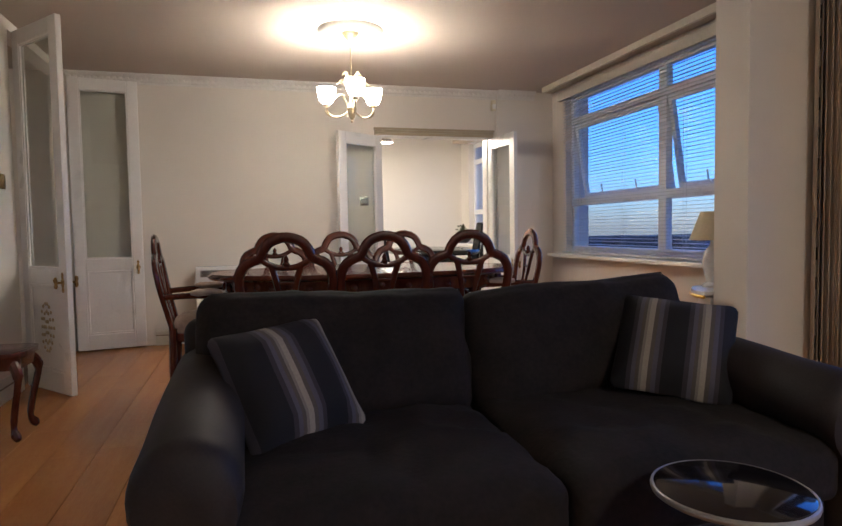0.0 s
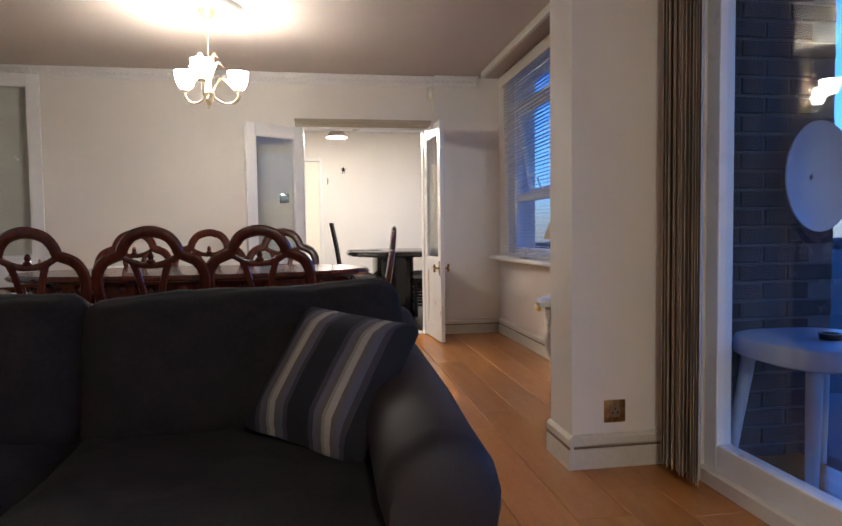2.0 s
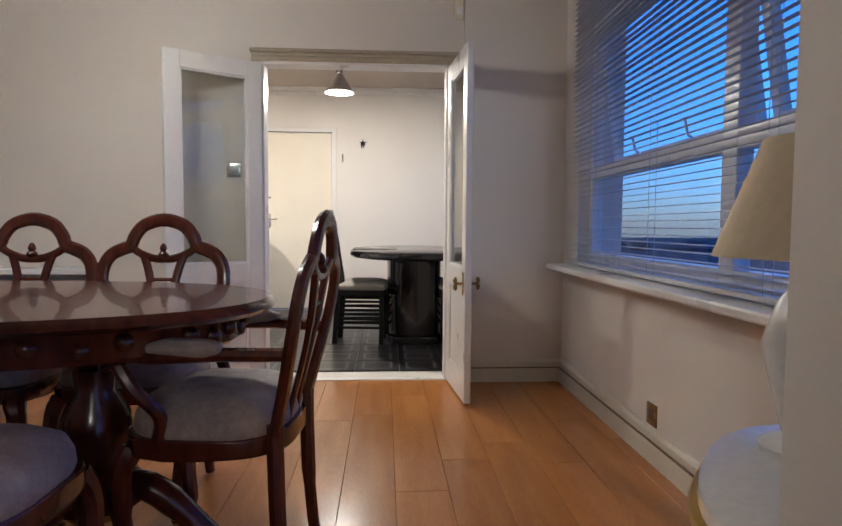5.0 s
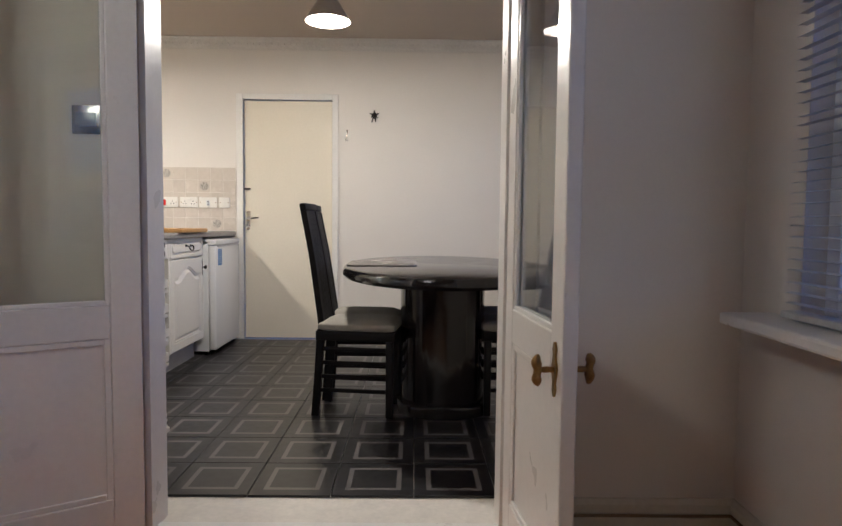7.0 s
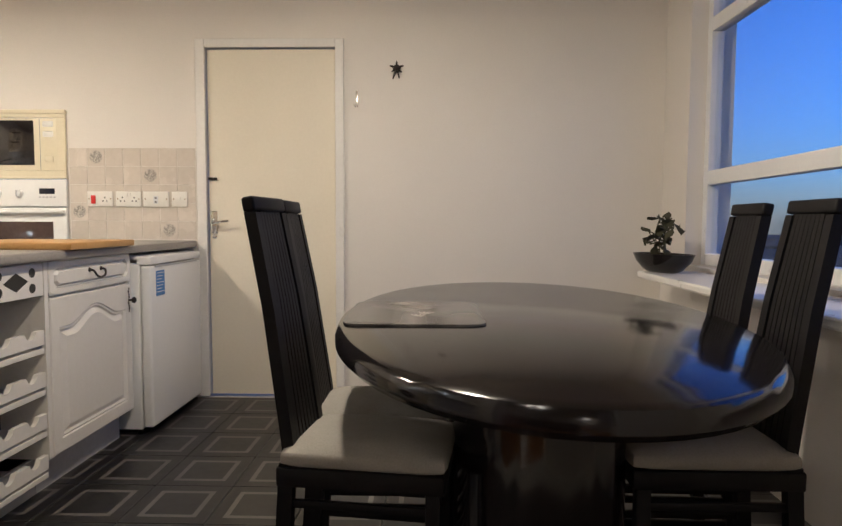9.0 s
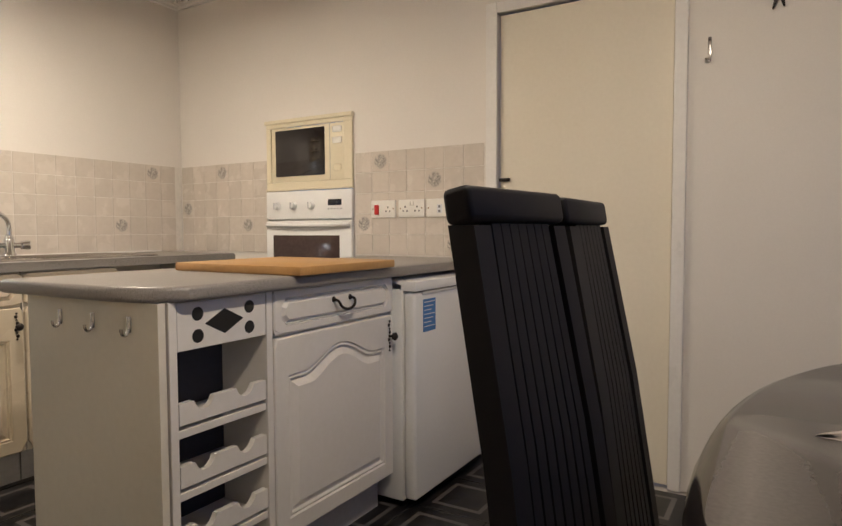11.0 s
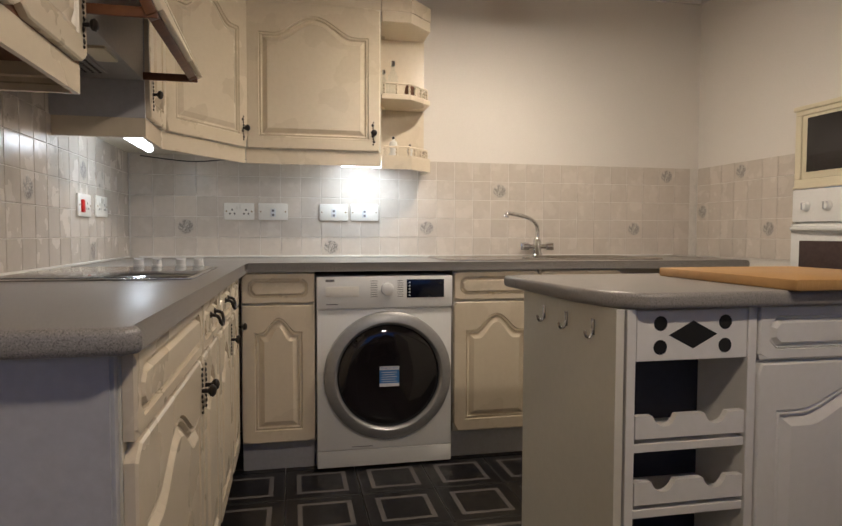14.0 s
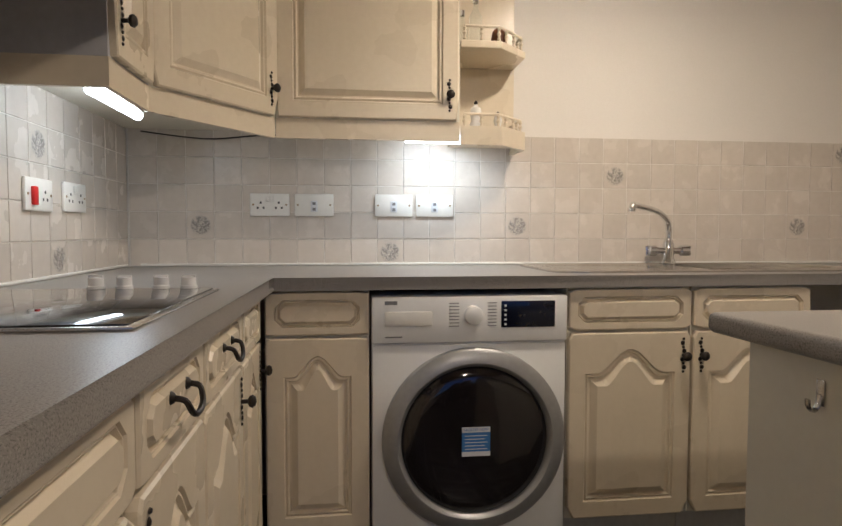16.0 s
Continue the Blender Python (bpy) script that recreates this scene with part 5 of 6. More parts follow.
FX = -2.362   # carcass face of the sink run
for y0, y1, kn in ((3.53, 3.836, ""), (4.446, 4.850, "r"), (4.855, 5.262, "l")):
    base_unit("cream painted base cabinet with arched panel door", pose(FX, y0, 0, 0, 0, 90), y1 - y0, knob=kn)
solo("cabinet_gable", box(KL + 0.01, -2.36, 5.93, 5.948, 0, 0.866, 0.001), "cabside", "white end panel of the sink run", "panel", smooth=False)
solo("cabinet_gable", box(KL + 0.01, -2.40, 5.268, 5.286, 0, 0.866, 0.001), "cabside", "white support panel under the worktop", "panel", smooth=False)
FY = 3.508    # carcass face of the hob run
for x1, x0, kn, bl in ((-0.605, -1.255, "l", False), (-1.262, -1.595, "r", True), (-1.602, -1.985, "l", True), (-1.992, -2.300, "l", False)):
    base_unit("cream painted base cabinet with arched panel door under the hob worktop", pose(x1, FY, 0, 0, 0, 180), x1 - x0, 0.54, knob="r" if kn == "l" else "l", bail_on=bl)
solo("cabinet_gable", box(-0.600, -0.582, YK + 0.005, 3.505, 0, 0.866, 0.001), "plinth", "grey end panel of the hob run", "panel", smooth=False)


# worktops: rounded front edges
def worktop(name, label, outline, z0=0.867, z1=WT, r=0.012):
    return solo(name, prism(outline, z0, z1, r), "worktop", label, "worktop")


worktop("worktop", "speckled grey laminate L-shaped worktop", [(KL + 0.002, YK + 0.002), (-0.535, YK + 0.002), (-0.535, 3.525), (-0.552, 3.548), (-2.320, 3.548), (-2.334, 3.560), (-2.334, 5.95), (KL + 0.002, 5.95)])
worktop("worktop", "speckled grey laminate peninsula worktop with a clipped corner", [(-1.53, 4.392), (-1.075, 4.402), (-0.965, 4.425), (-0.897, 4.50), (-0.897, YF - 0.002), (-1.53, YF - 0.002)], 0.862, 0.900)
solo("worktop_seal", box(KL + 0.0005, KL + 0.012, 3.0, 5.95, WT + 0.0003, WT + 0.010, 0.003), "socket", "white sealant strip along the worktop", "seal")
solo("worktop_seal", box(-2.95, -0.54, YK + 0.0005, YK + 0.012, WT + 0.0003, WT + 0.010, 0.003), "socket", "white sealant strip behind the hob", "seal")

# peninsula
pe = thing("base_cabinet", "cream end panel of the peninsula with three steel hooks", "cabinet", pose(0, 0, 0))
part("side_panel", box(-1.49, -0.935, 4.443, 4.463, 0, 0.861, 0.001), "cabside", pe, smooth=False)
part("back_panel", box(-1.49, -1.472, 4.464, 6.10, 0, 0.861, 0.001), "cabside", pe, smooth=False)
for x in (-1.33, -1.187, -1.04):
    h = part("hook", box(-0.008, 0.008, -0.003, -0.0003, -0.012, 0.026, 0.001), "steel", pe, "brushed steel hook", pose(x, 4.443, 0.80))
    part("hook_tip", sweep(smooth_path([(0, -0.003, 0.004), (0, -0.005, -0.010), (0, -0.012, -0.019), (0, -0.020, -0.014), (0, -0.022, -0.002)], 12), 0.0048, 8, flat=0.6), "steel", h)
IX = -0.950
base_unit("white painted base cabinet with drawer and arched door in the peninsula", pose(IX, 4.805, 0, 0, 0, 90), 0.60, 0.50, "cabwhite", True, "r", True, 0.861, True, True)
wr = thing("wine_rack", "white painted wine rack with scalloped shelves in the peninsula", "wine rack", pose(IX, 4.468, 0, 0, 0, 90))
W = 0.332
for x in (0, W - 0.022):
    part("post", box(x, x + 0.022, -0.019, 0.45, 0.14, 0.861, 0.002), "cabwhite", wr, smooth=False)
# Board set close behind the shelves, coloured dark for the rack's deep shade
part("backing", box(0.022, W - 0.022, 0.16, 0.17, 0.14, 0.861), "rackshade", wr, smooth=False)
part("plinth", box(0, W, 0.055, 0.07, 0, 0.134), "plinth", wr, smooth=False)
tp = part("top_panel", box(0.024, W - 0.024, -0.017, 0.003, 0.742, 0.858, 0.002), "cabwhite", wr, smooth=False)
cxw = W / 2
# Solid black shapes stand in for the shade inside open holes
dia = [(cxw - 0.062, 0.80), (cxw, 0.768), (cxw + 0.062, 0.80), (cxw, 0.832)]
part("cut_out", loops([[(x, y, z) for x, z in dia] for y in (-0.0178, -0.004)]), "black", tp)
for sx in (-1, 1):
    for sz in (-1, 1):
        part("cut_out", lathe([(0.017, 0), (0.017, 0.014)], 16), "black", tp, at=pose(cxw + sx * 0.083, -0.0038, 0.80 + sz * 0.027, 90))
for k in range(4):
    z0 = 0.565 - 0.152 * k
    prof = []
    for i in range(41):
        u = 0.026 + (W - 0.052) * i / 40
        dip = max(max(0.0, 1 - ((u - c) / 0.028) ** 2) ** 0.5 for c in (W * 0.30, W * 0.70))
        prof.append((u, z0 + 0.052 - 0.026 * dip))
    ring = [(0.026, z0)] + prof + [(W - 0.026, z0)]
    part("scalloped_shelf", loops([[(x, y, z) for x, z in ring] for y in (-0.016, 0.002)]), "cabwhite", wr, smooth=False)
    part("rail", box(0.024, W - 0.024, -0.014, 0.29, z0 - 0.032, z0 - 0.012, 0.002), "cabwhite", wr, smooth=False)
fr = thing("fridge", "white under-counter fridge with a blue sticker", "fridge", pose(-0.90, 5.425, 0, 0, 0, 90))
part("body", box(0, 0.60, 0.005, 0.55, 0.03, 0.838, 0.006), "appliance", fr)
fd = part("door", box(0, 0.60, -0.05, 0.0, 0.04, 0.80, 0.012, seg=3), "appliance", fr)
part("top_trim", box(0.0, 0.60, -0.052, 0.55, 0.806, 0.846, 0.008), "appliance", fr)
part("grip", box(0.05, 0.55, -0.054, -0.045, 0.792, 0.803, 0.002), "plinth", fd)
stk = part("sticker", box(0.055, 0.145, -0.0515, -0.0502, 0.655, 0.775), "blue", fd, "blue and white energy sticker", smooth=False)
for i in range(7):
    part("print_line", box(0.062, 0.138 - 0.012 * (i % 3), -0.0520, -0.0514, 0.7625 - 0.015 * i, 0.7655 - 0.015 * i), "paper", stk, smooth=False)
for x in (0.04, 0.56):
    part("foot", lathe([(0.016, 0), (0.018, 0.008), (0.010, 0.012), (0.010, 0.032)], 12), "black", fr, at=pose(x, 0.03, 0))
solo("chopping_board", box(-1.405, -0.872, 4.85, 5.33, 0.9005, 0.927, 0.005), "board", "pale wooden chopping board on the peninsula worktop", "chopping board")

# washing machine
wm = thing("washing_machine", "white front-loading washing machine with a silver ringed dark door", "washing machine", pose(-2.343, 3.841, 0, 0, 0, 90))
part("case", box(0, 0.596, 0.004, 0.55, 0.012, 0.846, 0.008), "appliance", wm)
part("front_panel", box(0.002, 0.594, -0.004, 0.004, 0.09, 0.700, 0.004), "appliance", wm)
part("kick_panel", box(0.002, 0.594, -0.003, 0.004, 0.014, 0.086, 0.003), "appliance", wm)
cp = part("control_panel", box(0.0, 0.596, -0.012, 0.004, 0.706, 0.846, 0.007), "appliance", wm)
part("drawer_front", box(0.038, 0.180, -0.0155, -0.0115, 0.758, 0.802, 0.003), "socket", cp)
part("dial", lathe([(0.029, 0), (0.027, 0.018), (0.022, 0.022), (0.003, 0.022)], 24), "appliance", cp, at=pose(0.303, -0.012, 0.789, 90))
part("display", box(0.389, 0.556, -0.0138, -0.0118, 0.750, 0.830, 0.001), "display", cp, "dark blue display")
for i in range(8):
    for s, ln in ((-1, 0.03), (1, 0.026)):
        part("print_line", box(0.303 + s * 0.058 - ln / 2, 0.303 + s * 0.058 + ln / 2, -0.0126, -0.0119, 0.755 + 0.0098 * i, 0.7575 + 0.0098 * i), "greyprint", cp, smooth=False)
part("maker_mark", box(0.038, 0.075, -0.0127, -0.0119, 0.822, 0.833), "greyprint", cp, smooth=False)
part("print_line", box(0.04, 0.09, -0.0127, -0.0119, 0.724, 0.728), "greyprint", cp, smooth=False)
for i in range(5):
    part("display_mark", box(0.398, 0.405, -0.0145, -0.0137, 0.757 + 0.014 * i, 0.763 + 0.014 * i), "paper", cp, smooth=False)
dd = part("door_ring", lathe([(0.280, 0), (0.278, 0.020), (0.262, 0.034), (0.236, 0.036), (0.226, 0.028), (0.222, 0.010)], 72, cap0=False, cap1=False), "silver", wm, "silver plastic door ring", pose(0.309, -0.004, 0.412, 90))
part("door_glass", lathe([(0.226, 0.012), (0.215, 0.024), (0.17, 0.030), (0.10, 0.031), (0.01, 0.031)], 56), "darkglass", dd, "dark tinted door glass")
lb = part("label", box(-0.043, 0.043, -0.044, 0.044, 0.0312, 0.0318), "blue", dd, "blue and white registration label", pose(0.0, 0.0, 0.0), smooth=False)
part("label_band", box(-0.043, 0.043, 0.028, 0.044, 0.0319, 0.0324), "paper", lb, smooth=False)
part("label_band", box(-0.043, 0.043, -0.044, -0.030, 0.0319, 0.0324), "paper", lb, smooth=False)
for i in range(5):
    part("print_line", box(-0.034, 0.034 - 0.008 * (i % 2), 0.0165 - 0.010 * i, 0.0188 - 0.010 * i, 0.0319, 0.0324), "paper", lb, smooth=False)
txt = bpy.data.curves.new("register_text", "FONT")
txt.body, txt.size, txt.align_x, txt.align_y, txt.extrude = "REGISTER NOW", 0.0105, "CENTER", "CENTER", 0.0002
txt.materials.append(M["blue"])
to = new("label_text", txt)
to.parent = lb
to.matrix_basis = pose(0, 0.036, 0.0328)
part("filter_mark", box(0.15, 0.24, -0.0052, -0.0043, 0.10, 0.103), "greyprint", wm, smooth=False)
for x in (0.05, 0.546):
    part("foot", lathe([(0.02, 0), (0.02, 0.014)], 12), "black", wm, at=pose(x, 0.06, 0))


# sink and tap
sk = thing("sink", "stainless steel inset sink with drainer", "sink", pose(-2.66, 5.0, WT))
rim = [(x, y) for x, y in [(0.235 * math.copysign(abs(math.cos(a)) ** 0.25, math.cos(a)), 0.57 * math.copysign(abs(math.sin(a)) ** 0.15, math.sin(a))) for a in [2 * math.pi * i / 64 for i in range(64)]]]
bowl = [(0.17 * math.copysign(abs(math.cos(a)) ** 0.45, math.cos(a)), -0.30 + 0.19 * math.copysign(abs(math.sin(a)) ** 0.45, math.sin(a))) for a in [2 * math.pi * i / 64 for i in range(64)]]
bm = loops([[(x, y, z) for x, y in r] for r, z in ((rim, 0.0003), (rim, 0.006), ([(x * 0.975, y * 0.99) for x, y in rim], 0.0085), ([(x * 1.05, -0.30 + (y + 0.30) * 1.05) for x, y in bowl], 0.0045), (bowl, 0.001))], cap0=False, cap1=True)
part("sink_top", bm, "steel", sk)
for i in range(7):
    part("drainer_rib", sweep([(-0.14 + 0.045 * i, 0.02, 0.0065), (-0.14 + 0.045 * i, 0.48, 0.0065)], 0.004, 6), "steel", sk)
part("half_bowl", lathe([(0.06, 0.0068), (0.065, 0.0095), (0.058, 0.010), (0.03, 0.0075)], 24), "steel", sk, at=pose(0.05, 0.30, 0))
tap = thing("mixer_tap", "chrome swivel mixer tap with two lever heads", "tap", pose(-2.868, 5.055, WT + 0.008))
part("body", lathe([(0.030, 0), (0.028, 0.012), (0.022, 0.02), (0.022, 0.075), (0.018, 0.09), (0.012, 0.10)], 20), "chrome", tap)
part("spout", sweep(smooth_path([(0, 0, 0.085), (0, 0, 0.14), (0.012, -0.018, 0.175), (0.07, -0.09, 0.205), (0.17, -0.225, 0.222), (0.185, -0.245, 0.215), (0.187, -0.248, 0.20)], 30), [0.012] * 27 + [0.013, 0.013, 0.013, 0.012], 12), "chrome", tap)
for s in (-1, 1):
    hd = part("valve", join(lathe([(0.013, 0), (0.013, 0.03), (0.021, 0.035), (0.022, 0.065), (0.015, 0.07)], 16), bmesh.new()), "chrome", tap, at=pose(0, s * 0.018, 0.05, -90 * s))
    part("lever", box(-0.005, 0.005, -0.02, 0.02, 0.066, 0.078, 0.003), "chrome", hd)

# hob
hb = thing("hob", "black ceramic hob with a steel rim and four white knobs", "hob", pose(-1.665, 3.235, WT))
part("rim", box(-0.285, 0.285, -0.25, 0.25, 0.0004, 0.006, 0.002), "steel", hb)
part("glass", box(-0.272, 0.272, -0.238, 0.238, 0.0055, 0.0085, 0.001), "darkglass", hb)
for y in (-0.001, 0.057, 0.133, 0.191):
    k = part("knob", lathe([(0.018, 0), (0.018, 0.006), (0.016, 0.008), (0.016, 0.024), (0.003, 0.026)], 18), "appliance", hb, "white control knob", pose(-0.258, y, 0.0086))
    part("pointer", box(-0.003, 0.003, -0.015, 0.015, 0.024, 0.030, 0.001), "appliance", k)

# oven housing in the far wall
ov = thing("oven", "white built-in oven with three knobs and a smoked glass door", "oven", pose(-2.232, YF, 0))
part("case", box(0.010, 0.585, 0.005, 0.14, 0.305, 1.24), "appliance", ov, smooth=False)
pn = part("control_panel", box(0.0, 0.598, -0.022, -0.001, 1.090, 1.243, 0.005), "appliance", ov)
for x in (0.083, 0.202, 0.327):
    k = part("knob", lathe([(0.024, 0), (0.023, 0.006), (0.019, 0.008), (0.018, 0.024), (0.003, 0.026)], 20), "appliance", pn, at=pose(x, -0.022, 1.163, 90))
    part("pointer", box(-0.003, 0.003, -0.017, 0.017, 0.023, 0.029, 0.001), "plinth", k)
part("clock", box(0.443, 0.532, -0.024, -0.0215, 1.160, 1.192, 0.001), "display", pn)
for i in range(5):
    part("button", box(0.440 + 0.021 * i, 0.452 + 0.021 * i, -0.0245, -0.0215, 1.138, 1.146, 0.001), "plinth", pn)
dr = part("door", box(0.0, 0.598, -0.026, -0.001, 0.46, 1.082, 0.006), "appliance", ov)
part("window", box(0.055, 0.520, -0.028, -0.0255, 0.62, 1.003, 0.002), "brownglass", dr)
part("handle", sweep(smooth_path([(0.02, -0.026, 1.058), (0.05, -0.045, 1.060), (0.30, -0.050, 1.056), (0.55, -0.045, 1.060), (0.578, -0.026, 1.058)], 20), 0.011, 10), "appliance", dr)
mw = thing("microwave", "cream built-in microwave with a dark window, in a moulded frame", "microwave", pose(-2.232, YF, 0))
fb = box(0, 0.598, -0.016, -0.001, 1.247, 1.292, 0.004)
box(0, 0.598, -0.016, -0.001, 1.590, 1.631, 0.004, fb)
box(0, 0.034, -0.016, -0.001, 1.292, 1.590, 0.004, fb)
box(0.547, 0.598, -0.016, -0.001, 1.292, 1.590, 0.004, fb)
box(-0.006, 0.604, -0.026, -0.001, 1.612, 1.634, 0.005, fb)
box(-0.004, 0.602, -0.022, -0.001, 1.246, 1.258, 0.004, fb)
part("trim_frame", fb, "creamplastic", mw, smooth=False)
part("front", box(0.035, 0.546, -0.010, 0.10, 1.293, 1.589, 0.004), "creamplastic", mw)
part("window", box(0.066, 0.415, -0.0125, -0.0095, 1.324, 1.575, 0.002), "darkglass", mw)
part("door_gap", box(0.448, 0.4505, -0.0105, -0.0098, 1.296, 1.586), "greyprint", mw, smooth=False)
for z in (1.555, 1.498):
    part("dial", box(0.468, 0.528, -0.0135, -0.0098, z - 0.016, z + 0.016, 0.005), "socket", mw)
part("button", box(0.472, 0.524, -0.0135, -0.0098, 1.34, 1.375, 0.004), "creamplastic", mw)


def socket(at, w, kind, label):
    """A wall socket or spur, w wide; local front towards -y."""
    ob = thing("wall_socket", label, "socket", at, "white wall sockets")
    part("plate", box(0, w, -0.010, -0.0005, -0.043, 0.043, 0.003), "socket", ob)
    for x in (0.012, w - 0.012):
        part("screw", lathe([(0.004, 0), (0.003, 0.0015)], 10), "brass", ob, at=pose(x, -0.0098, 0, 90))
    if kind == "twin":
        for cx in (w * 0.27, w * 0.73):
            for x, z in ((0, 0.008), (-0.011, -0.012), (0.011, -0.012)):
                part("pin_hole", box(cx + x - 0.0035, cx + x + 0.0035, -0.0106, -0.0096, z - 0.004, z + 0.004), "black", ob, smooth=False)
        for cx in (w * 0.44, w * 0.56):
            part("rocker", box(cx - 0.007, cx + 0.007, -0.0145, -0.0096, 0.012, 0.034, 0.002), "socket", ob)
    elif kind == "spur":
        part("fuse_carrier", box(w / 2 - 0.013, w / 2 + 0.013, -0.0125, -0.0096, -0.026, 0.016, 0.001), "paper", ob)
        for z in (-0.016, 0.006):
            part("switch_mark", box(w / 2 - 0.006, w / 2 + 0.006, -0.0135, -0.012, z - 0.006, z + 0.005), "greyprint", ob, smooth=False)
    elif kind == "red":
        part("rocker", box(w * 0.26 - 0.012, w * 0.26 + 0.012, -0.019, -0.0096, -0.028, 0.020, 0.003), "red", ob, "red cooker switch")
        for x, z in ((0, 0.008), (-0.011, -0.012), (0.011, -0.012)):
            part("pin_hole", box(w * 0.7 + x - 0.0035, w * 0.7 + x + 0.0035, -0.0106, -0.0096, z - 0.004, z + 0.004), "black", ob, smooth=False)
    else:
        part("rocker", box(w / 2 - 0.009, w / 2 + 0.009, -0.0135, -0.0096, -0.012, 0.012, 0.002), "socket", ob)
    return ob


TILE = 0.0068
for x0, w, k, lb in ((-1.518, 0.146, "red", "white cooker switch with a red rocker"), (-1.354, 0.146, "twin", "white double wall socket"), (-1.196, 0.146, "spur", "white fused spur"), (-1.033, 0.088, "one", "white single switch plate")):
    socket(pose(x0, YF - TILE, 1.134), w, k, lb + " on the tiles")
for y0, k, lb in ((3.405, "twin", "white double wall socket"), (3.573, "spur", "white fused spur"), (3.882, "spur", "white fused spur"), (4.044, "spur", "white fused spur")):
    socket(pose(KL + TILE, y0, 1.140, 0, 0, 90), 0.148, k, lb + " on the tiles behind the worktop")
socket(pose(-2.20, YK + TILE, 1.133, 0, 0, 180), 0.148, "red", "white cooker switch with a red rocker beside the hob")
socket(pose(-2.42, YK + TILE, 1.137, 0, 0, 180), 0.148, "twin", "white double wall socket beside the hob")


# ---- wall units ----
def wall_door(parent, at, w, h, knob):
    o = lambda d: arch_outline(w, h, 0.055 + d, min(0.085, 0.22 * w))
    d = part("door", front_mesh(w, h, o), "cab", parent, at=at, smooth=False)
    if knob is not None:
        knob_plate(d, knob, 0.085)
    return d


def moulding(parent, pts, z, kind):
    """A light pelmet (below) or cornice (above) along a path of (x, y), outward on the right-hand side of travel."""
    prof = [(0, 0), (0.018, 0), (0.018, -0.030), (0.012, -0.034), (0.012, -0.046), (0.018, -0.050), (0.018, -0.066), (0, -0.066)] if kind == "pelmet" else [(0, 0), (0.012, 0), (0.016, 0.016), (0.03, 0.03), (0.036, 0.05), (0.05, 0.056), (0.05, 0.068), (0, 0.068)]
    rings = []
    for i, (x, y) in enumerate(pts):
        n = Vector((0, 0))
        for a, b in ((i - 1, i), (i, i + 1)):
            if 0 <= a and b < len(pts):
                d = Vector((pts[b][0] - pts[a][0], pts[b][1] - pts[a][1])).normalized()
                n += Vector((d.y, -d.x))
        n.normalize()
        rings.append([(x + n.x * a, y + n.y * a, z + b) for a, b in prof])
    return part(kind, loops(rings), "cab", parent)


TOPZ, BOTZ = 2.10, 1.420
UX = -2.679
u1 = thing("wall_cabinet", "cream painted wall cabinet with arched panel door", "cabinet", pose(0, 0, 0), "wall cabinets")
part("body", box(KL + 0.001, UX, 3.535, 4.165, BOTZ, TOPZ, 0.001), "cabside", u1, smooth=False)
wall_door(u1, pose(UX, 3.538, BOTZ + 0.003, 0, 0, 90), 0.620, TOPZ - BOTZ - 0.006, 0.588)
moulding(u1, [(UX + 0.001, 3.535), (UX + 0.001, 4.165)][::-1], BOTZ, "pelmet")
moulding(u1, [(UX + 0.001, 3.535), (UX + 0.001, 4.165)][::-1], TOPZ, "cornice")
cu = thing("wall_cabinet", "cream painted diagonal corner wall cabinet", "cabinet", pose(0, 0, 0), "wall cabinets")
pA, pB = (UX, 3.532), (-2.255, 3.251)
part("body", prism([(KL + 0.001, YK + 0.001), (-2.256, YK + 0.001), (pB[0], pB[1]), pA, (KL + 0.001, 3.532)], BOTZ, TOPZ), "cabside", cu, smooth=False)
ang = math.degrees(math.atan2(pA[1] - pB[1], pA[0] - pB[0]))
ln = math.hypot(pA[0] - pB[0], pA[1] - pB[1])
wall_door(cu, pose(pB[0], pB[1], BOTZ + 0.003, 0, 0, ang), ln - 0.006, TOPZ - BOTZ - 0.006, ln - 0.04)
moulding(cu, [pA, pB], BOTZ, "pelmet")
moulding(cu, [pA, pB], TOPZ, "cornice")
nu = thing("wall_cabinet", "narrow cream painted wall cabinet beside the cooker hood", "cabinet", pose(0, 0, 0), "wall cabinets")
# Cabinet is cream; this grey carries the shadow on its side
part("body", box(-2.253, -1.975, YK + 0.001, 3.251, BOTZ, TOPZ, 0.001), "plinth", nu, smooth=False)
wall_door(nu, pose(-1.977, 3.251, BOTZ + 0.003, 0, 0, 180), 0.272, TOPZ - BOTZ - 0.006, 0.03)
moulding(nu, [(-2.253, 3.252), (-1.975, 3.252), (-1.975, YK + 0.002)], BOTZ, "pelmet")
lu = thing("wall_cabinet", "cream painted wall cabinet with arched doors by the hood", "cabinet", pose(0, 0, 0), "wall cabinets")
# Body dark brown all over behind its cream doors
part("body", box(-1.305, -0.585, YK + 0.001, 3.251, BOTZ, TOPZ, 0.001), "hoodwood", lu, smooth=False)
for x1 in (-0.587, -0.947):
    wall_door(lu, pose(x1, 3.251, BOTZ + 0.003, 0, 0, 180), 0.356, TOPZ - BOTZ - 0.006, 0.03 if x1 > -0.8 else 0.326)
moulding(lu, [(-1.305, YK + 0.002), (-1.305, 3.252), (-0.585, 3.252), (-0.585, YK + 0.002)], BOTZ, "pelmet")
ut = thing("strip_light", "unlit glass strip light under the wall cabinet", "light", pose(0, 0, 0))
